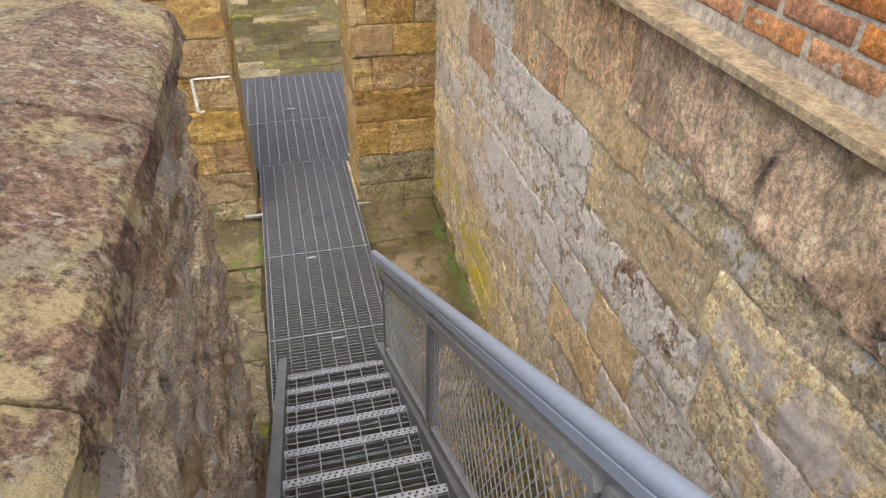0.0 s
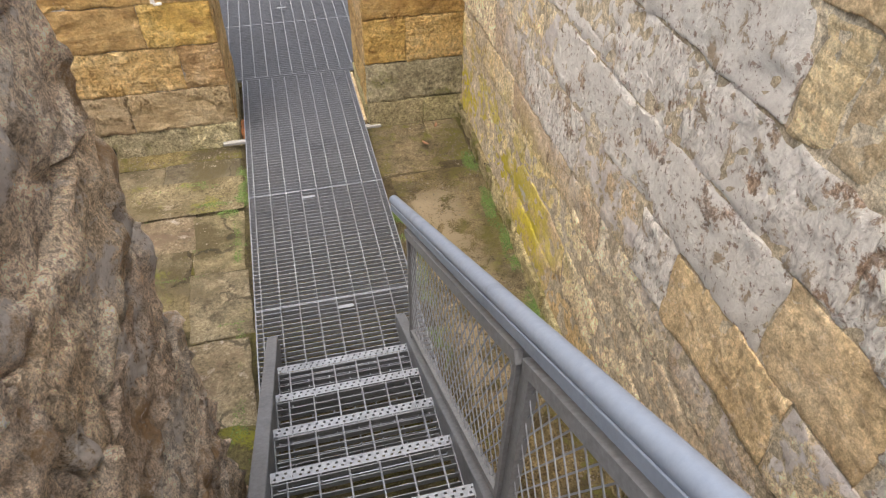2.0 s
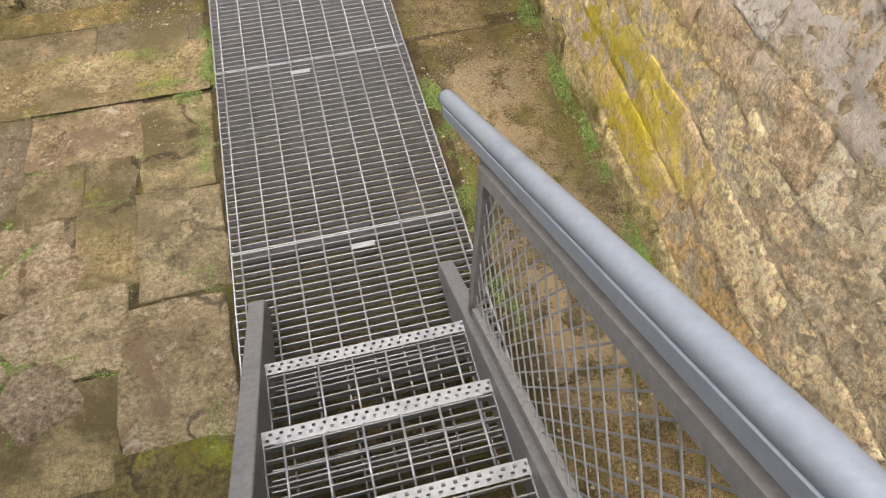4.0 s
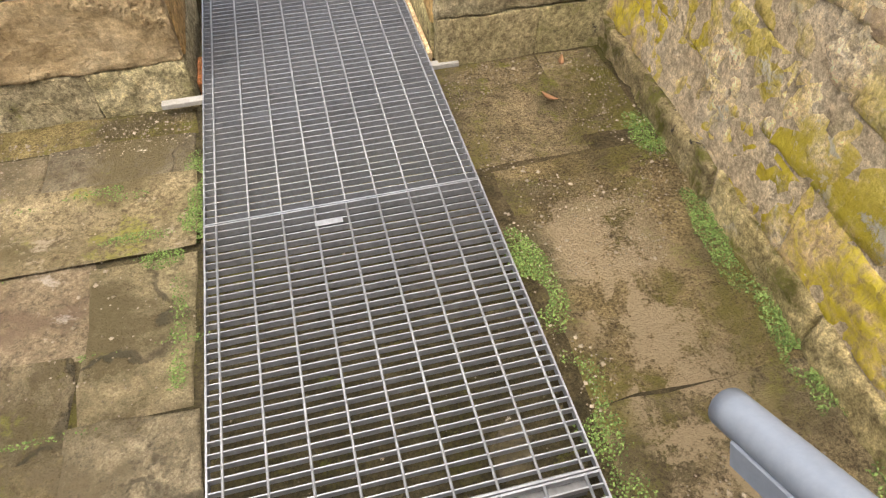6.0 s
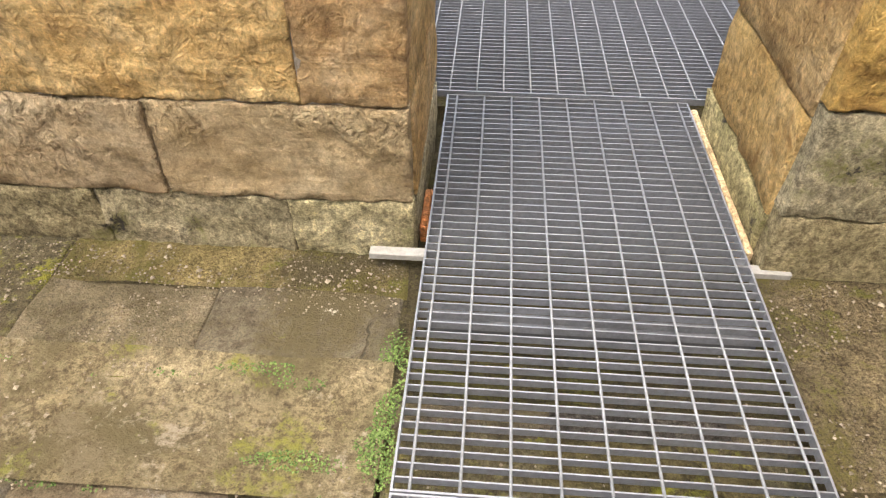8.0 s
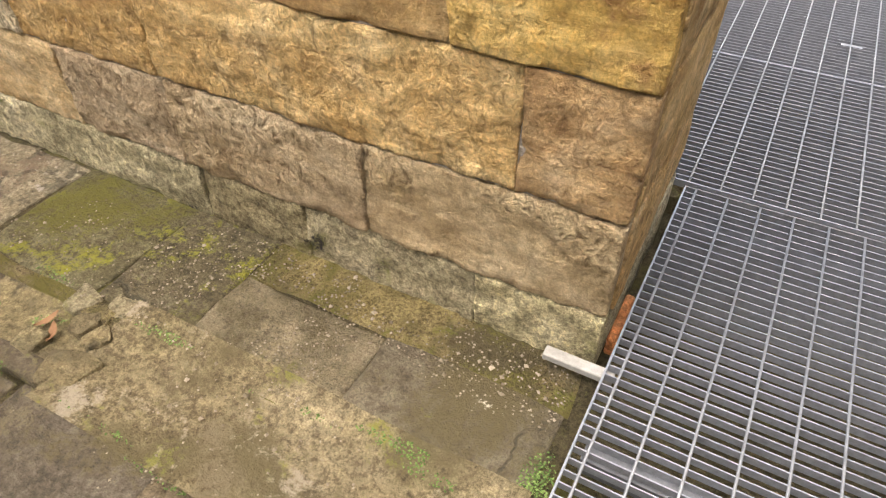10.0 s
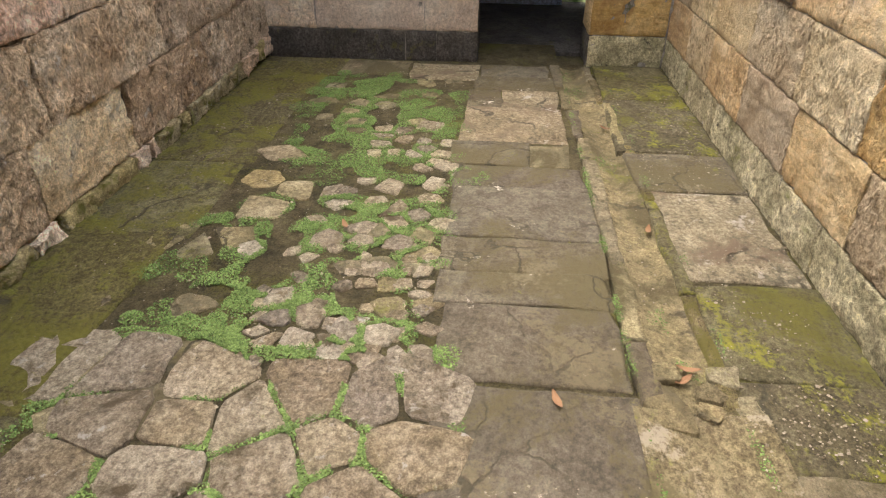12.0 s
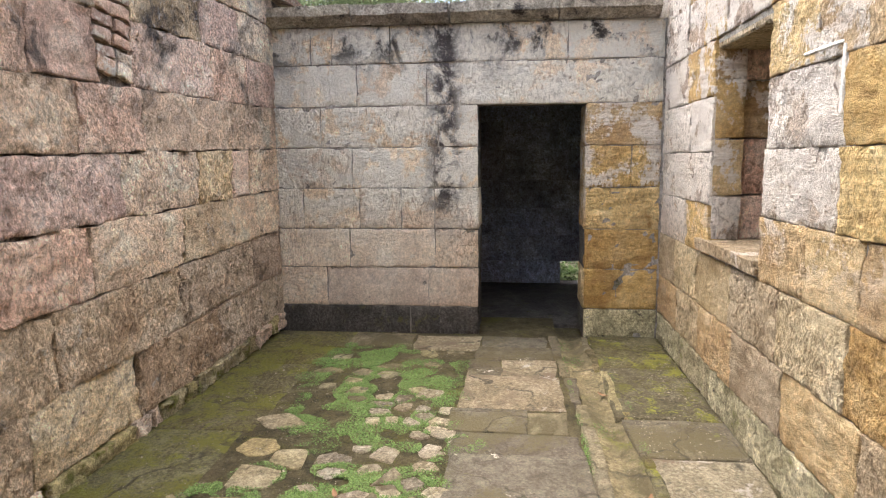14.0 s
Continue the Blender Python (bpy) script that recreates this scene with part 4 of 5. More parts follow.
stairs = place("steel_stairs", (-0.24, 4.25, DECK), "galvanised open steel staircase with grating treads", "stairs")
w = SX1 - SX0
nose_me = finish("nosing", nosing_mesh(w), bright_zinc)
tread_bar = finish("tread_bar", boxes((-w / 2, w / 2, -0.002, 0.002, -0.03, 0)), dark_steel)
bm = bmesh.new()
tube(bm, ((0, -0.24, 0), (0, 0.0, 0)), 0.0042, 6)
tread_rod = finish("tread_rod", bm, galvanised, True)
for i in range(STEPS):
    y, z = Y0 - i * RUN, Z0 + i * RISE
    cx = (SX0 + SX1) / 2
    tread = part("tread", boxes((SX0 + 0.005, SX1 - 0.005, y - 0.285, y - 0.28, z - 0.035, z - 0.003)), galvanised, stairs, "grating tread with a bright perforated nosing")
    part("end_plate", boxes((SX0, SX0 + 0.005, y - 0.285, y - 0.004, z - 0.05, z - 0.003)), dark_steel, tread)
    part("end_plate", boxes((SX1 - 0.005, SX1, y - 0.285, y - 0.004, z - 0.05, z - 0.003)), dark_steel, tread)
    again("nosing", nose_me, tread, (cx, y - 0.042, z))
    for k in range(7):
        again("tread_bar", tread_bar, tread, (cx, y - 0.05 - k * 0.037, z - 0.003))
    for k in range(6):
        again("tread_rod", tread_rod, tread, (SX0 + 0.06 + k * 0.117, y - 0.045, z - 0.006))
SLOPE = RISE / RUN


def stringer(x0, x1, name):
    """A channel: a web with two flanges, cut level at its foot."""
    bm = bmesh.new()
    top = lambda y: Z0 + 0.045 + (Y0 - y) * SLOPE
    y_hi, y_lo = Y0 - STEPS * RUN, 4.265
    prof = [(y_lo, DECK), (y_lo, top(y_lo)), (y_hi, top(y_hi)), (y_hi, top(y_hi) - 0.25), (4.05, DECK)]
    a, b = [bm.verts.new((x0, y, z)) for y, z in prof], [bm.verts.new((x1, y, z)) for y, z in prof]
    for i in range(5):
        bm.faces.new((a[i], a[(i + 1) % 5], b[(i + 1) % 5], b[i]))
    bm.faces.new(a[::-1])
    bm.faces.new(b)
    bmesh.ops.recalc_face_normals(bm, faces=bm.faces[:])
    return part(name, bevelled(bm, 0.006, 2), dark_steel, stairs, "grey steel stringer")


stringer(SX0 - 0.065, SX0 - 0.001, "stringer")
stringer(SX1 + 0.001, SX1 + 0.062, "stringer")

# ---- handrail with mesh panels ----
RX = 0.142
rail_z = lambda y: 1.092 + (4.266 - y) * SLOPE
rail = place("handrail", (RX, 4.0, DECK + 0.2), "grey-blue painted tube handrail over diamond mesh panels", "handrail")
bm = bmesh.new()
tube(bm, [(RX, y, rail_z(y)) for y in (4.27, 4.25, 3.2, 2.2, 1.2, 0.2, -0.36)], 0.026, 20)
part("rail_tube", bm, rail_paint, rail, "round grey-blue tube", True)
bm = bmesh.new()
bar(bm, (RX - 0.016, 4.22, rail_z(4.22) - 0.032), (RX - 0.016, -0.36, rail_z(-0.36) - 0.032), 0.022, 0.034)
part("rail_web", bevelled(bm, 0.002), rail_paint, rail)
posts = [3.90, 2.50, 1.10, -0.30]
TOPBAR = 0.115
for y in posts:
    bm = bmesh.new()
    box(bm, RX - 0.006, RX + 0.032, y - 0.018, y + 0.018, Z0 + 0.0 + (Y0 - y) * SLOPE - 0.05, rail_z(y) - 0.05)
    part("post", bevelled(bm, 0.003), dark_steel, rail, "flat grey steel post")
diamond = 0.062
for lo, hi in zip(posts[1:], posts):
    a, b = hi - 0.024, lo + 0.024
    top = lambda y: rail_z(y) - TOPBAR
    low = lambda y: Z0 + 0.12 + (Y0 - y) * SLOPE
    panel = part("panel_frame", bar(bar(bar(bar(bmesh.new(), (RX, a, top(a)), (RX, b, top(b)), 0.045, 0.04), (RX, a, low(a)), (RX, b, low(b)), 0.03, 0.03), (RX, a - 0.012, low(a)), (RX, a - 0.012, top(a)), 0.03, 0.024), (RX, b + 0.012, low(b)), (RX, b + 0.012, top(b)), 0.03, 0.024), panel_grey, rail, "grey steel frame of a mesh panel")
    bm = bmesh.new()
    h = top(0) - low(0) - 0.02
    l = a - b - 0.03
    for sign in (1, -1):
        n = int((l + h * 0.55) / 0.054) + 2
        for k in range(n):
            s0 = -h * 0.55 + k * 0.054
            pts = []
            for f in (0.0, 1.0):
                s = s0 + h * 0.55 * f
                pts.append((s, (f if sign > 0 else 1 - f) * h))
            (s0_, v0), (s1_, v1) = pts
            c0, c1 = max(0, -s0_ / (s1_ - s0_)), min(1, (l - s0_) / (s1_ - s0_))
            if c1 - c0 < 0.03:
                continue
            q = []
            for c in (c0, c1):
                s, v = s0_ + (s1_ - s0_) * c, v0 + (v1 - v0) * c
                y = a - 0.015 - s
                q.append((RX + 0.002 * sign, y, low(y) + 0.01 + v))
            bar(bm, q[0], q[1], 0.003, 0.0045)
    part("mesh_infill", bm, bright_zinc, panel, "woven diamond steel mesh")
top_landing = structure("landing", boxes((-0.79, 0.9, -1.6, Y0 - STEPS * RUN + 0.0, 2.75, Z0 + STEPS * RISE)), flag_stone, "stone landing at the head of the stairs", "landing")
structure("terrace", boxes((-11.0, -1.5, -9.0, 0.0, -0.3, 2.9), (-1.5, 2.6, -9.0, -1.6, -0.3, 2.89)), turf, "earth terrace behind the retaining wall", "ground")

# ---- paving ----
def slab_mesh(corners, z, thick, seed, material, res=0.12, relief=0.006, name="flagstone"):
    """A worn slab on four corners, in world axes."""
    a, b, c, e = (Vector((x, y, 0)) for x, y in corners)
    la, lb = (b - a).length, (e - a).length
    nx, ny = max(2, round(la / res)), max(2, round(lb / res))
    ra, rb = min(0.2, 0.012 / la), min(0.2, 0.012 / lb)
    us = [0] + [ra + (1 - 2 * ra) * i / nx for i in range(nx + 1)] + [1]
    vs = [0] + [rb + (1 - 2 * rb) * j / ny for j in range(ny + 1)] + [1]
    nx, ny = nx + 2, ny + 2
    bm = bmesh.new()
    rows = []
    for j, v in enumerate(vs):
        row = []
        for i, u in enumerate(us):
            p = (a * (1 - u) + b * u) * (1 - v) + (e * (1 - u) + c * u) * v
            near = min(i, nx - i, j, ny - j)
            q = Vector((p.x * 4 + seed, p.y * 4, seed * 0.7))
            h = z + relief * (noise.noise(q) + 0.7 * noise.noise(q * 2.7))
            if near < 2:
                p += Vector((noise.noise(q * 1.5 + Vector((7, 0, 0))), noise.noise(q * 1.5 + Vector((0, 7, 0))), 0)) * 0.022
            if near == 0:
                h -= 0.004
            row.append(bm.verts.new((p.x, p.y, h)))
        rows.append(row)
    for j in range(ny):
        for i in range(nx):
            bm.faces.new((rows[j][i], rows[j][i + 1], rows[j + 1][i + 1], rows[j + 1][i]))
    loop = rows[0][:-1] + [r[-1] for r in rows[:-1]] + rows[-1][:0:-1] + [r[0] for r in rows[:0:-1]]
    under = [bm.verts.new((v.co.x, v.co.y, z - thick)) for v in loop]
    for i in range(len(loop)):
        k = (i + 1) % len(loop)
        bm.faces.new((loop[k], loop[i], under[i], under[k]))
    bmesh.ops.recalc_face_normals(bm, faces=bm.faces[:])
    return finish(name, bm, material, True)


slab_count = 0


def slab(x0, x1, y0, y1, material, z=0.0, parent=None, jitter=0.012, grow=0.013, **kw):
    global slab_count
    slab_count += 1
    rng = random.Random(slab_count * 13 + 5)
    j = lambda v: v + rng.uniform(-jitter, jitter)
    x0, x1, y0, y1 = x0 - grow, x1 + grow, y0 - grow, y1 + grow
    me = slab_mesh([(j(x0), j(y0)), (j(x1), j(y0)), (j(x1), j(y1)), (j(x0), j(y1))], z + rng.uniform(-0.004, 0.004), 0.06, slab_count * 3.7, material, **kw)
    return again("flagstone", me, parent or floor, (0, 0, 0))


# the walk from the doorway: dark flags and pale ones
for x0, x1, y0, y1, m in ((-5.08, -4.46, 5.05, 5.70, pale_flag), (-5.47, -5.10, 5.31, 5.69, pale_flag), (-5.48, -5.10, 5.05, 5.29, slate_flag), (-3.78, -3.28, 5.06, 5.76, slate_flag), (-3.25, -2.98, 5.04, 5.76, slate_flag), (-2.96, -2.74, 5.05, 5.75, slate_flag),
                         (-2.72, -2.30, 5.09, 5.75, slate_flag), (-2.24, -1.70, 5.10, 5.77, slate_flag), (-4.44, -4.10, 5.00, 5.45, slate_flag), (-4.40, -4.12, 5.48, 5.70, flag_stone), (-4.07, -3.80, 5.05, 5.75, slate_flag), (-6.12, -5.72, 4.55, 5.09, pale_flag)):
    slab(x0, x1, y0, y1, m)
for x0, x1, y0, y1, m in ((-6.15, -5.82, 5.12, 5.66, slate_flag), (-5.80, -5.50, 5.10, 5.68, slate_flag), (-6.2, -5.75, 3.4, 3.95, moss_flag), (-6.2, -5.8, 3.97, 4.5, flag_stone)):
    slab(x0, x1, y0, y1, m)
# between the gutter and the north wall
for x0, x1, y0, y1, m in ((-6.2, -5.35, 6.05, 6.60, moss_flag), (-5.33, -4.38, 6.03, 6.61, moss_flag), (-4.34, -3.86, 6.06, 6.62, slate_flag), (-3.82, -2.99, 6.12, 6.60, pale_flag), (-2.95, -2.38, 6.12, 6.64, moss_flag), (-2.36, -1.98, 6.14, 6.64, moss_flag),
                         (-1.95, -1.40, 6.17, 6.43, flag_stone), (-1.37, -0.80, 6.19, 6.46, slate_flag), (-1.96, -0.8, 6.46, 6.64, dirty_slab)):
    slab(x0, x1, y0, y1, m)
# flags beside the walkway
for x0, x1, y0, y1, m in ((-1.75, -1.14, 5.37, 5.77, pale_flag), (-1.12, -0.80, 5.12, 5.71, flag_stone), (-1.14, -0.78, 4.50, 5.08, flag_stone), (-1.40, -1.17, 5.02, 5.34, flag_stone), (-1.68, -1.42, 5.05, 5.34, flag_stone), (-1.20, -0.80, 3.85, 4.46, pale_flag),
                         (-1.42, -1.18, 4.62, 5.00, flag_stone), (-1.70, -1.44, 4.66, 5.02, pale_flag), (-1.64, -1.22, 4.22, 4.60, pale_flag), (-1.66, -1.24, 3.75, 4.18, flag_stone), (-1.2, -0.8, 3.35, 3.83, moss_flag)):
    slab(x0, x1, y0, y1, m, jitter=0.02, grow=0.02)
for x0, x1, y0, y1, z in ((0.33, 0.80, 5.86, 6.56, 0.055), (0.82, 1.10, 5.95, 6.56, 0.05), (0.40, 1.10, 4.78, 5.83, 0.06), (0.38, 1.08, 3.7, 4.75, 0.05), (0.36, 1.05, 2.6, 3.67, 0.04)):
    slab(x0, x1, y0, y1, dirty_slab, 0.05, relief=0.006)
# under the grating: mostly very dark slabs, the shade below painted into them
rng = random.Random(77)
y = 3.3
while y < 6.6:
    d = rng.uniform(0.35, 0.6)
    x = -0.76
    while x < 0.3:
        w = rng.uniform(0.3, 0.55)
        slab(x, min(x + w, 0.36) - 0.02, y, y + d - 0.02, rng.choice((moss_flag, damp_shade_stone, damp_shade_stone, slate_flag)), -0.015)
        x += w
    y += d
# a mossy strip along the south wall
x = -6.1
while x < -1.9:
    w = rng.uniform(0.8, 1.3)
    slab(x, x + w - 0.006, 3.22, 3.28 + rng.uniform(0.48, 0.60), moss_strip, -0.003, jitter=0.03)
    x += w

# the stone gutter: a hollow bed between two rows of lip stones
def channel(x0, x1, material, label, shift, wide=1.0):
    bm = bmesh.new()
    prof = [(5.965 + (y - 5.96) * wide, z + (wide > 1) * 0.023) for y, z in [(5.84, -0.012), (5.88, -0.022), (5.92, -0.036), (5.96, -0.042), (6.0, -0.036), (6.04, -0.022), (6.08, -0.012)]]
    rows = []
    n = max(8, int((x1 - x0) / 0.05))
    for i in range(n + 1):
        x = x0 + (x1 - x0) * i / n
        rows.append([bm.verts.new((x, y + shift(x) + 0.012 * noise.noise(Vector((x * 2.2, y * 6, 3))), z + 0.009 * noise.noise(Vector((x * 6, y * 12, 1))))) for y, z in prof])
    for p, q in zip(rows, rows[1:]):
        for k in range(len(prof) - 1):
            bm.faces.new((p[k], q[k], q[k + 1], p[k + 1]))
    bmesh.ops.recalc_face_normals(bm, faces=bm.faces[:])
    return thing("gutter", bm, material, label, "gutter", kind="structure", smooth=True)


drift = lambda x: -0.09 * min(1, max(0, (-4.4 - x) / 1.4))
channel(-6.2, -2.2, flag_stone, "hollow stone gutter bed stained with silt and moss", drift)
channel(-2.2, -0.78, gutter_stone, "broad worn stone gutter bed", drift, 1.78)
rng = random.Random(61)
for y0, y1, mats in ((5.785, 5.86, (flag_stone, flag_stone, slate_flag)), (6.055, 6.115, (flag_stone, dirty_slab, moss_flag))):
    x = -6.2
    while x < -2.3:
        w = min(rng.uniform(0.35, 0.9), -2.22 - x)
        d = drift(x + w / 2)
        slab(x, x + w - 0.012, y0 + d, y1 + d, rng.choice(mats), -0.001, jitter=0.006, grow=0.0, res=0.06)
        x += w

# ---- cobbles: close-set flat stones ----
def clipped(poly, p, q):
    """The part of poly nearer to p than to q."""
    mid, n = (p + q) / 2, (q - p)
    out = []
    for a, b in zip(poly, poly[1:] + poly[:1]):
        da, db = (a - mid).dot(n), (b - mid).dot(n)
        if da <= 0:
            out.append(a)
        if da * db < 0:
            out.append(a.lerp(b, da / (da - db)))
    return out


STONE_AT = {}


def cobble(poly, top, seed, material):
    c = sum(poly, Vector((0, 0))) / len(poly)
    edges = [(a, (b - a).orthogonal().normalized()) for a, b in zip(poly, poly[1:] + poly[:1])]
    edges = [(a, n if (c - a).dot(n) > 0 else -n) for a, n in edges]
    for i in range(-1, 2):
        for j in range(-1, 2):
            STONE_AT.setdefault((round(c.x / 0.25) + i, round(c.y / 0.25) + j), []).append(edges)
    ring = []
    for a, b in zip(poly, poly[1:] + poly[:1]):
        ring += [a.lerp(b, 0.1), a.lerp(b, 0.5), a.lerp(b, 0.9)]
    bm = bmesh.new()
    rows = []
    for k, (grow, z) in enumerate(((1.0, -0.05), (0.995, top * 0.6), (0.965, top * 0.95), (0.5, top))):
        row = []
        for p in ring:
            d = p - c
            w = 1 + 0.13 * noise.noise(Vector((p.x * 11, p.y * 11, seed)))
            q = c + d * grow * w
            row.append(bm.verts.new((q.x, q.y, -0.009 + z + (0.005 * noise.noise(Vector((q.x * 16, q.y * 16, seed + k))) if k > 1 else 0))))
        rows.append(row)
    n = len(ring)
    for p, q in zip(rows, rows[1:]):
        for i in range(n):
            bm.faces.new((p[i], p[(i + 1) % n], q[(i + 1) % n], q[i]))
    bm.faces.new(rows[-1])
    again("cobble", finish("cobble", bm, material, True), floor, (0, 0, 0))


def cobbled(x0, x1, y0, y1, cell, keep, gap, seed, material, high=0.016):
    rng = random.Random(seed)
    nx, ny = max(1, round((x1 - x0) / cell)), max(1, round((y1 - y0) / cell))
    dots = [(x0 + (i + 0.5 + rng.uniform(-0.42, 0.42) + (j % 2) * 0.3) * (x1 - x0) / nx, y0 + (j + 0.5 + rng.uniform(-0.42, 0.42)) * (y1 - y0) / ny) for i in range(nx) for j in range(ny)]
    stones(dots, cell, keep, gap, seed, material, high)


def stones(dots, cell, keep, gap, seed, material, high, reach=(0.45, 0.95)):
    """A stone round each dot, reaching as far as its neighbours let it."""
    rng = random.Random(seed + 500)
    dots = [Vector(q) for q in dots]
    for p in dots:
        if noise.noise(Vector((p.x * 1.6, p.y * 1.6, seed))) * 0.9 + rng.random() > keep + 0.45:
            continue
        turn, n = rng.uniform(0, 6.283), rng.randint(4, 6)
        poly = [p + Vector((math.cos(turn + 6.283 * k / n), math.sin(turn + 6.283 * k / n))) * cell * rng.uniform(*reach) for k in range(n)]
        for q in dots:
            if q is not p and (q - p).length < cell * 2:
                poly = clipped(poly, p, q)
        c = sum(poly, Vector((0, 0))) / len(poly)
        k = rng.uniform(*gap)
        cobble([c + (q - c) * k for q in poly], rng.uniform(0.35, 1.0) * high, rng.uniform(0, 99), material)


BIG = [(-1.77, 3.97), (-1.80, 4.29), (-1.87, 4.62), (-1.78, 4.88), (-1.96, 5.02), (-2.16, 4.90), (-2.19, 5.06), (-2.17, 4.67), (-2.19, 4.30), (-2.21, 4.00), (-2.01, 4.05), (-2.05, 4.50), (-2.25, 3.76), (-2.02, 4.30), (-1.62, 4.72), (-1.60, 4.45), (-1.55, 4.15), (-1.95, 4.78)]
stones(BIG, 0.25, 1.5, (0.90, 0.97), 3, cobble_stone, 0.020, (0.85, 1.2))
SMALL = [(-2.44, 4.54), (-2.39, 4.68), (-2.35, 4.85), (-2.36, 4.95), (-2.60, 4.56), (-2.70, 4.42), (-2.56, 4.44), (-2.51, 4.72), (-2.52, 4.85), (-2.41, 5.02), (-2.97, 4.75), (-3.06, 4.15), (-3.19, 4.49), (-3.18, 4.66), (-3.17, 4.82), (-3.69, 4.39), (-3.53, 4.44), (-3.37, 4.39), (-3.94, 5.1), (-4.04, 4.98), (-3.85, 4.94)]
stones(SMALL, 0.115, 1.5, (0.8, 0.98), 4, pale_cobble, 0.012)
stones([(-3.45, 4.10), (-3.68, 4.17), (-3.78, 4.0), (-4.15, 3.96)], 0.21, 1.5, (0.9, 0.99), 11, yellow_flag, 0.010, (0.5, 1.1))
cobbled(-2.42, -2.16, 5.82, 6.16, 0.13, 0.95, (0.75, 0.95), 14, flag_stone, 0.012)
cobbled(-3.1, -2.3, 4.3, 5.04, 0.10, 0.42, (0.6, 0.92), 12, cobble_stone, 0.010)
cobbled(-3.3, -2.7, 4.6, 5.05, 0.16, 0.6, (0.75, 0.95), 13, flag_stone, 0.008)
cobbled(-4.7, -3.3, 4.45, 5.02, 0.16, 0.40, (0.6, 0.95), 6, cobble_stone, 0.012)
cobbled(-5.7, -4.5, 4.0, 5.0, 0.2, 0.12, (0.6, 0.9), 7, flag_stone, 0.010)
cobbled(-3.2, -1.9, 3.55, 4.2, 0.24, 0.20, (0.6, 0.9), 8, flag_stone, 0.010)

# ---- yard beyond the opening ----
rng = random.Random(31)
y = 10.42
while y < 16.0:
    d = rng.uniform(0.28, 0.55)
    x = -2.2
    while x < 1.9:
        w = rng.uniform(0.45, 1.0)
        if rng.random() < 0.75 or y < 11:
            slab(x, x + w - 0.03, y, y + d - 0.03, rng.choice((flag_stone, flag_stone, moss_flag, dirty_slab)), 0.11, yard, res=0.2)
        x += w
    y += d
structure("wall_yard", boxes((-4.3, 3.5, 17.2, 17.7, -0.3, 3.2), (-4.4, -4.1, 7.4, 17.3, -0.3, 3.0), (3.3, 3.6, 7.4, 17.3, -0.3, 3.0)), dust_render, "rendered walls closing the yard", "wall")

# ---- masonry seen over the end wall ----
behind = structure("wall_behind", boxes((-12.5, -12.0, 6.26, 9.5, -0.35, 6.4)), dust_render, "rendered wall standing beyond the roofed room", "wall")

# ---- weeds ----
def leaves(name, spots, per, size, material, label, category, seed, high=0.024):
    """Low leafy growth. spots: (x, y, radius x, radius y, base, share)."""
    rng = random.Random(seed)
    bm = bmesh.new()
    for x, y, rx, ry, z, share in spots:
        for _ in range(int(per * share)):
            a, r = rng.uniform(0, 6.283), math.sqrt(rng.random())
            px, py = x + rx * r * math.cos(a), y + ry * r * math.sin(a)
            if noise.noise(Vector((px * 5, py * 5, seed))) < -0.12:
                continue
            on = Vector((px, py))
            if any(all((on - a).dot(n) > 0.006 for a, n in edges) for edges in STONE_AT.get((round(px / 0.25), round(py / 0.25)), ())):
                continue
            s = size * rng.uniform(0.6, 1.3)
            c = Vector((px, py, z + rng.uniform(0.004, high) * (1.1 - r * 0.7)))
            u = Vector((rng.uniform(-1, 1), rng.uniform(-1, 1), rng.uniform(-0.35, 0.35))).normalized()
            v = u.cross(Vector((rng.uniform(-0.5, 0.5), rng.uniform(-0.5, 0.5), 1))).normalized()
            q = [bm.verts.new(c + u * s), bm.verts.new(c + v * s * 0.62), bm.verts.new(c - u * s * 0.7), bm.verts.new(c - v * s * 0.62)]
            bm.faces.new(q)
    return thing(name, bm, material, label, category, kind="stuff")


rng = random.Random(50)
court = [(rng.uniform(-5.6, -3.4), rng.uniform(4.05, 4.95), rng.uniform(0.10, 0.24), rng.uniform(0.08, 0.18), -0.008, 0.55) for _ in range(85)]
court += [(rng.uniform(-5.9, -4.2), rng.uniform(3.85, 4.5), rng.uniform(0.06, 0.18), rng.uniform(0.05, 0.14), -0.008, 0.5) for _ in range(30)]
court += [(rng.uniform(-2.75, -2.3), rng.uniform(4.0, 4.9), rng.uniform(0.05, 0.13), rng.uniform(0.04, 0.1), -0.008, 0.4) for _ in range(30)]
court += [(x + rng.uniform(-0.16, 0.16), y + rng.uniform(-0.16, 0.16), 0.09, 0.035, -0.008, 0.2) for x, y in BIG for _ in range(4)]
court += [(x + rng.uniform(-0.12, 0.12), y + rng.uniform(-0.12, 0.12), 0.07, 0.05, -0.008, 0.2) for x, y in SMALL for _ in range(4)]
court += [(rng.uniform(-3.5, -1.75), rng.uniform(3.7, 5.05), rng.uniform(0.04, 0.12), rng.uniform(0.03, 0.08), -0.009, 0.22) for _ in range(150)]
leaves("weed_carpet", court, 1700, 0.0052, weed_leaf, "carpet of small fresh green weeds among the cobbles", "weeds", 1)
joints = [(rng.uniform(-6, -1.8), 5.78, 0.12, 0.02, -0.01, 0.16) for _ in range(20)] + [(rng.uniform(-6, -0.9), rng.uniform(6.08, 6.13), 0.12, 0.02, -0.01, 0.16) for _ in range(16)]
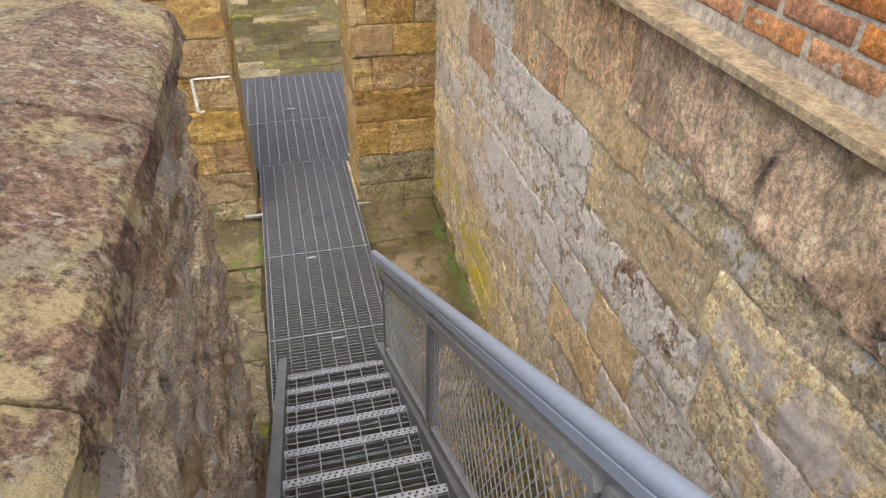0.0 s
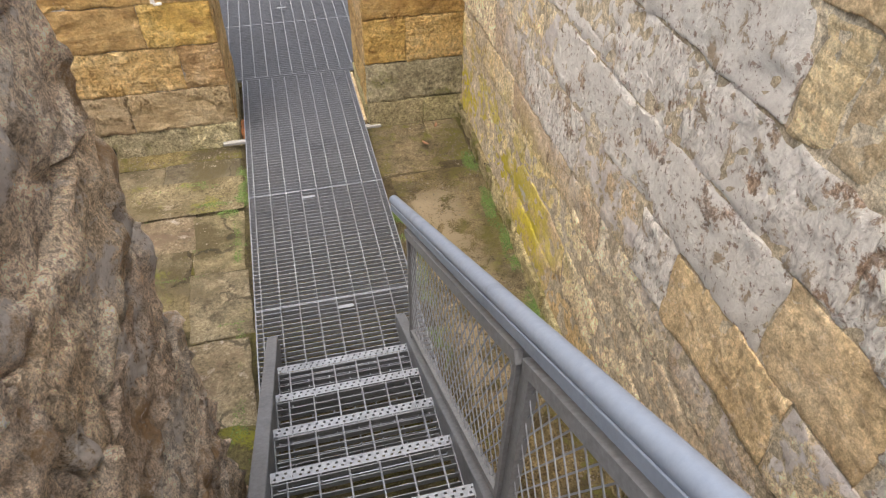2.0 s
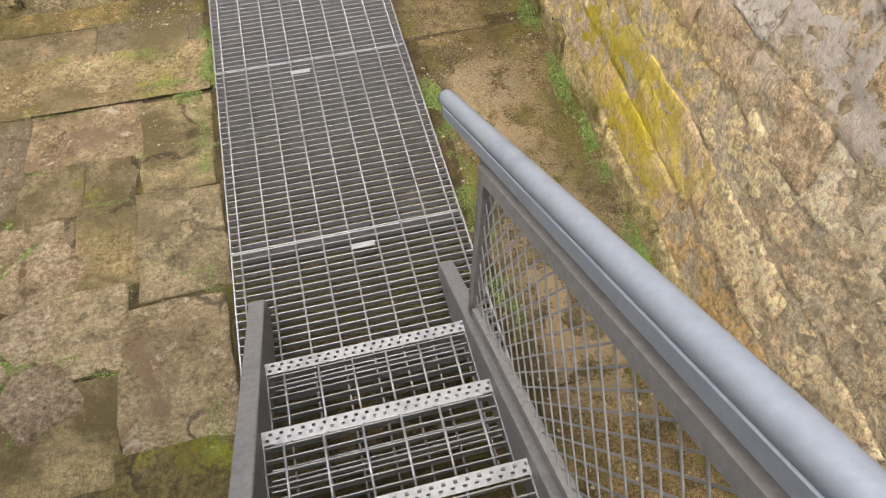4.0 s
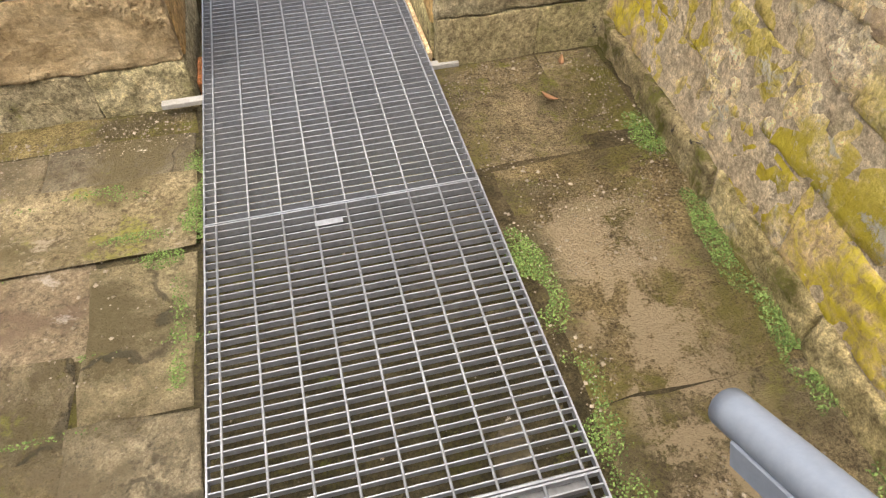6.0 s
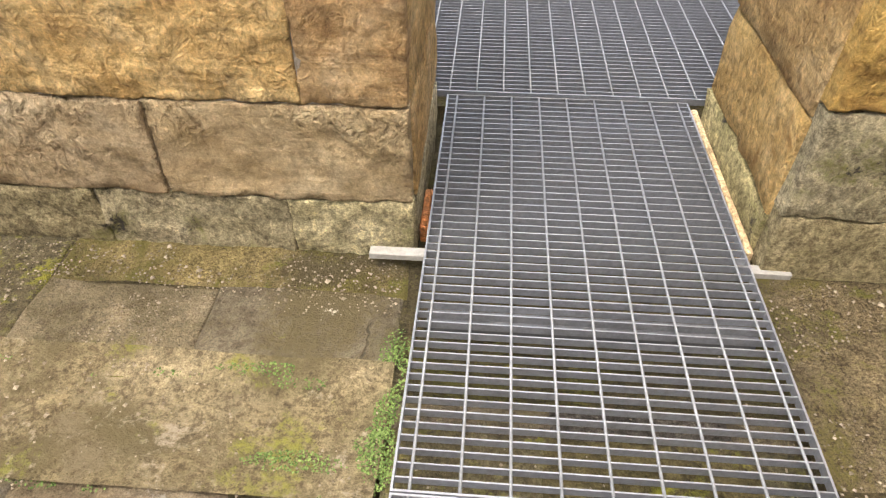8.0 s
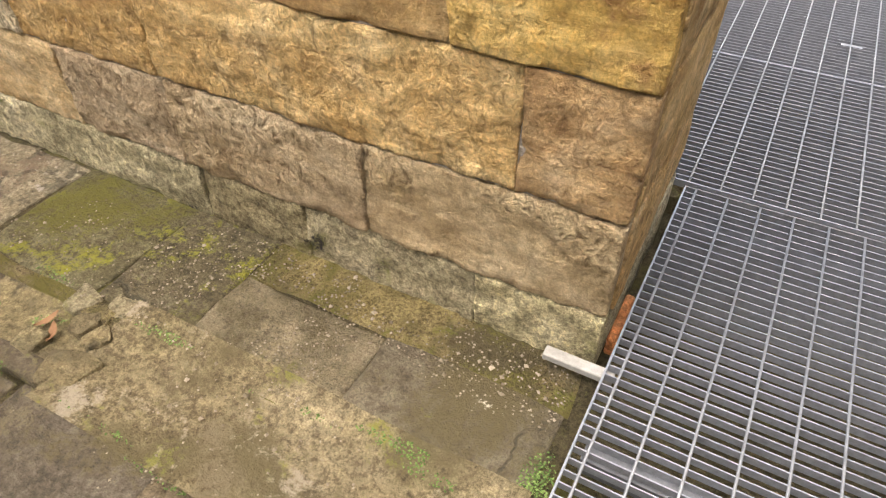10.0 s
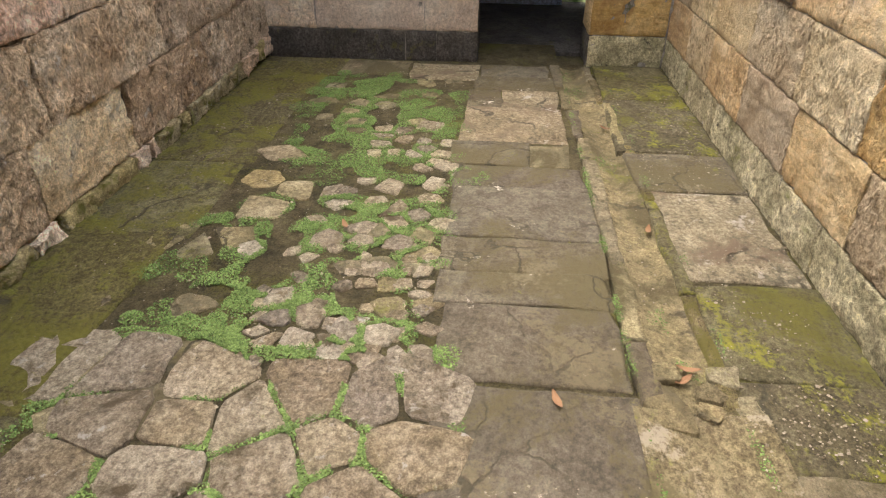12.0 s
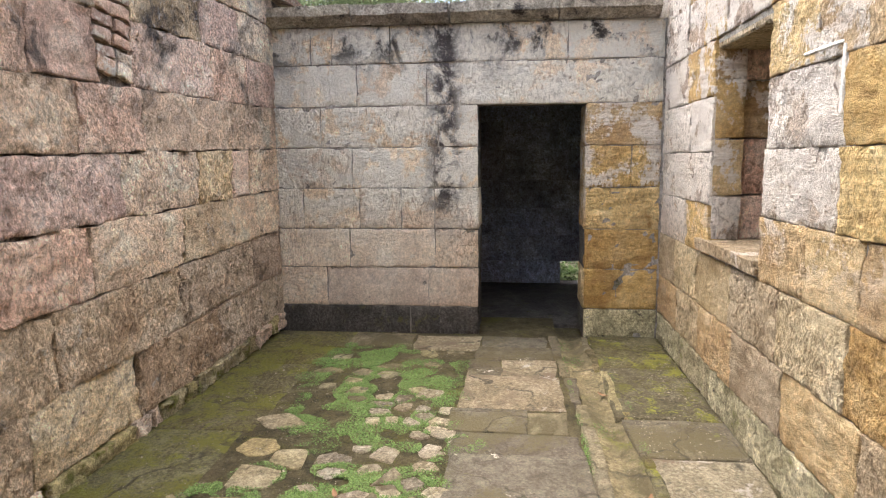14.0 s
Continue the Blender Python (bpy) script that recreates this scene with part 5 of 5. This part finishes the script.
joints += [(-5.7, 5.85, 0.35, 0.09, -0.02, 0.8), (-2.35, 5.95, 0.14, 0.07, -0.03, 0.5), (-2.75, 5.93, 0.2, 0.04, -0.03, 0.3), (-4.2, 5.9, 0.12, 0.1, -0.02, 0.25)]
joints += [(rng.uniform(-1.8, -0.8), rng.choice((5.08, 5.75, 5.35, 4.6, 4.2)), 0.13, 0.02, -0.015, 0.16) for _ in range(40)]
joints += [(-0.84, rng.uniform(3.9, 6.3), 0.04, 0.1, -0.012, 0.3) for _ in range(14)]
leaves("joint_weeds", joints, 700, 0.005, weed_leaf, "small green weeds growing in the paving joints", "weeds", 2)
edge = [(0.37, rng.uniform(3.9, 5.65), 0.08, 0.12, 0.03, 0.9) for _ in range(16)] + [(rng.uniform(1.0, 1.08), rng.uniform(3.3, 5.9), 0.045, 0.14, 0.05, 0.4) for _ in range(34)]
edge += [(-0.79, rng.uniform(5.75, 6.3), 0.05, 0.1, -0.02, 0.5) for _ in range(6)] + [(-0.80, 6.85, 0.05, 0.15, 0.0, 0.5), (-0.86, 6.0, 0.1, 0.07, -0.02, 0.7), (-1.0, 5.85, 0.14, 0.04, -0.02, 0.7), (-1.1, 6.13, 0.2, 0.025, -0.01, 0.6), (-0.9, 5.72, 0.08, 0.05, -0.01, 0.5), (-0.86, 3.7, 0.05, 0.3, 0, 0.5)]
leaves("edge_weeds", edge, 850, 0.0048, weed_leaf, "bright weeds along the walkway and the wall's foot", "weeds", 3, 0.04)
yard_green = [(rng.uniform(-1.5, 1.2), rng.uniform(10.6, 15.5), 0.4, 0.25, 0.09, 0.6) for _ in range(16)]
leaves("yard_moss", yard_green, 300, 0.012, weed_leaf, "low green moss and weeds in the yard", "weeds", 4, 0.02)
leaves("gap_weeds", [(RX0 - 0.28, 6.2, 0.1, 0.4, -0.1, 3.0), (RX0 - 0.5, 6.2, 0.3, 0.6, -0.3, 3.0), (RX0 - 0.8, 6.3, 0.3, 0.8, -0.1, 3.0)], 600, 0.025, weed_leaf, "bright weeds outside the gap in the dark room", "weeds", 5, 0.5)

# ---- grit ----
def gravel(name, areas, label, seed):
    rng = random.Random(seed)
    bm = bmesh.new()
    for x0, x1, y0, y1, z, count in areas:
        for _ in range(count):
            c, s = Vector((rng.uniform(x0, x1), rng.uniform(y0, y1), z)), rng.uniform(0.002, 0.0055) * (2.0 if rng.random() < 0.06 else 1.0)
            if noise.noise(c * 2.5 + Vector((seed, 0, 0))) < -0.1:
                continue
            ring = [bm.verts.new(c + Vector((math.cos(k * 1.571 + s * 900) * s * rng.uniform(0.7, 1.3), math.sin(k * 1.571 + s * 900) * s * rng.uniform(0.7, 1.3), 0))) for k in range(4)]
            top = bm.verts.new(c + Vector((0, 0, s * 0.8)))
            for k in range(4):
                bm.faces.new((ring[k], ring[(k + 1) % 4], top))
    return thing(name, bm, grit_stone, label, "gravel", kind="stuff")


gravel("floor_grit", ((-6.1, -2.2, 6.1, 6.62, 0.002, 1900), (-2.2, -0.8, 6.1, 6.62, 0.003, 1700), (0.33, 1.1, 3.0, 6.55, 0.053, 4200), (-6.1, -0.8, 5.86, 6.06, -0.03, 700), (-1.9, -0.78, 4.0, 6.1, 0.002, 900), (-5.9, -1.8, 3.4, 5.0, 0.0, 1800), (-0.7, 0.28, 3.6, 6.5, -0.01, 700)), "scattered pale grit and gravel on the paving", 6)

# ---- trees on the slope behind ----
def tree(x, y, z, height, spread, seed):
    rng = random.Random(seed)
    base = place("tree", (x, y, z), "tall grey-green gum tree on the slope", "tree", "trees on the slope")
    bm = bmesh.new()
    top = Vector((x + rng.uniform(-0.6, 0.6), y + rng.uniform(-0.6, 0.6), z + height * 0.8))
    pts = [Vector((x, y, z)).lerp(top, k / 6) + Vector((rng.uniform(-0.2, 0.2), rng.uniform(-0.2, 0.2), 0)) * (k > 0) for k in range(7)]
    tips = []
    for k in range(6):
        bar(bm, pts[k], pts[k + 1], 0.32 * (1 - k / 7.5), 0.32 * (1 - k / 7.5))
    for k in range(11):
        s = pts[rng.randint(2, 6)]
        e = s + Vector((rng.uniform(-1, 1) * spread, rng.uniform(-1, 1) * spread, rng.uniform(0.1, 0.3) * height))
        bar(bm, s, e, 0.09, 0.09)
        tips.append(e)
        tips.append(s.lerp(e, 0.6))
    part("trunk", bm, bark, base)
    bm = bmesh.new()
    for e in tips + [top]:
        for _ in range(4):
            c0 = e + Vector((rng.gauss(0, 0.7), rng.gauss(0, 0.7), rng.gauss(0, 0.5)))
            for _ in range(110):
                c = c0 + Vector((rng.gauss(0, 0.42), rng.gauss(0, 0.42), rng.gauss(0, 0.3)))
                s = rng.uniform(0.05, 0.10)
                u = Vector((rng.uniform(-1, 1), rng.uniform(-1, 1), rng.uniform(-1, 1))).normalized()
                v = u.orthogonal().normalized()
                bm.faces.new([bm.verts.new(c + u * s), bm.verts.new(c + v * s * 0.55), bm.verts.new(c - u * s), bm.verts.new(c - v * s * 0.55)])
    part("crown", bm, tree_leaf, base)


rng = random.Random(9)
for k in range(17):
    tree(-27 - rng.uniform(0, 9), -11 + k * 1.75 + rng.uniform(-0.8, 0.8), -0.3, rng.uniform(9, 12.5), rng.uniform(1.6, 2.4), 100 + k)

# ---- loose bits ----
def fallen_leaf(x, y, z, turn, size):
    bm = bmesh.new()
    prev = None
    for k in range(7):
        t = k / 6 - 0.5
        w = size * 0.16 * math.sin(math.pi * (k + 0.4) / 6.8)
        p = [Vector((t * size, s * w, z + 0.006 + 0.012 * t * t * 4 + abs(s) * 0.004)) for s in (-1, 0, 1)]
        m = Matrix.Rotation(turn, 3, "Z")
        row = [bm.verts.new(m @ Vector((q.x, q.y, 0)) + Vector((x, y, q.z))) for q in p]
        if prev:
            for a in range(2):
                bm.faces.new((prev[a], prev[a + 1], row[a + 1], row[a]))
        prev = row
    return thing("fallen_leaf", bm, dry_leaf, "dry curled brown leaf on the paving", "leaf", "fallen leaves")


for x, y, z, a in ((-4.78, 5.98, -0.02, 0.8), (-3.42, 6.02, -0.02, 2.9), (-2.42, 5.98, -0.02, 1.4), (-2.36, 5.95, -0.02, 2.2), (-2.2, 5.5, 0.005, 0.3), (0.9, 6.45, 0.06, 1.2), (0.75, 6.2, 0.06, 2.2), (-3.3, 4.55, 0.0, 0.4)):
    fallen_leaf(x, y, z, a, 0.085)
thing("loose_brick", bevelled(boxes((-0.765, -0.735, 6.72, 6.94, -0.02, 0.06)), 0.006), brick_clay, "broken red brick beside the walkway", "brick")

# white pointing round one stone of the north wall, and scraps by the window
for x0, x1, z0, z1 in ((-1.15, -0.80, 1.575, 1.60), (-1.165, -1.135, 1.26, 1.59), (-1.15, -1.09, 1.245, 1.275)):
    part("pointing", bevelled(boxes((x0, x1, Y_N - 0.014, Y_N + 0.03, z0 + 0.004, z1 - 0.004)), 0.004), lime_putty, wall_north, "white lime pointing")
for x0, x1, z0, z1 in ((-3.57, -3.22, 1.99, 2.012), (-3.222, -3.202, 1.72, 1.995)):
    part("pointing", bevelled(boxes((x0, x1, Y_N - 0.014, Y_N + 0.03, z0 + 0.004, z1 - 0.004)), 0.004), lime_putty, wall_north, "white lime pointing")
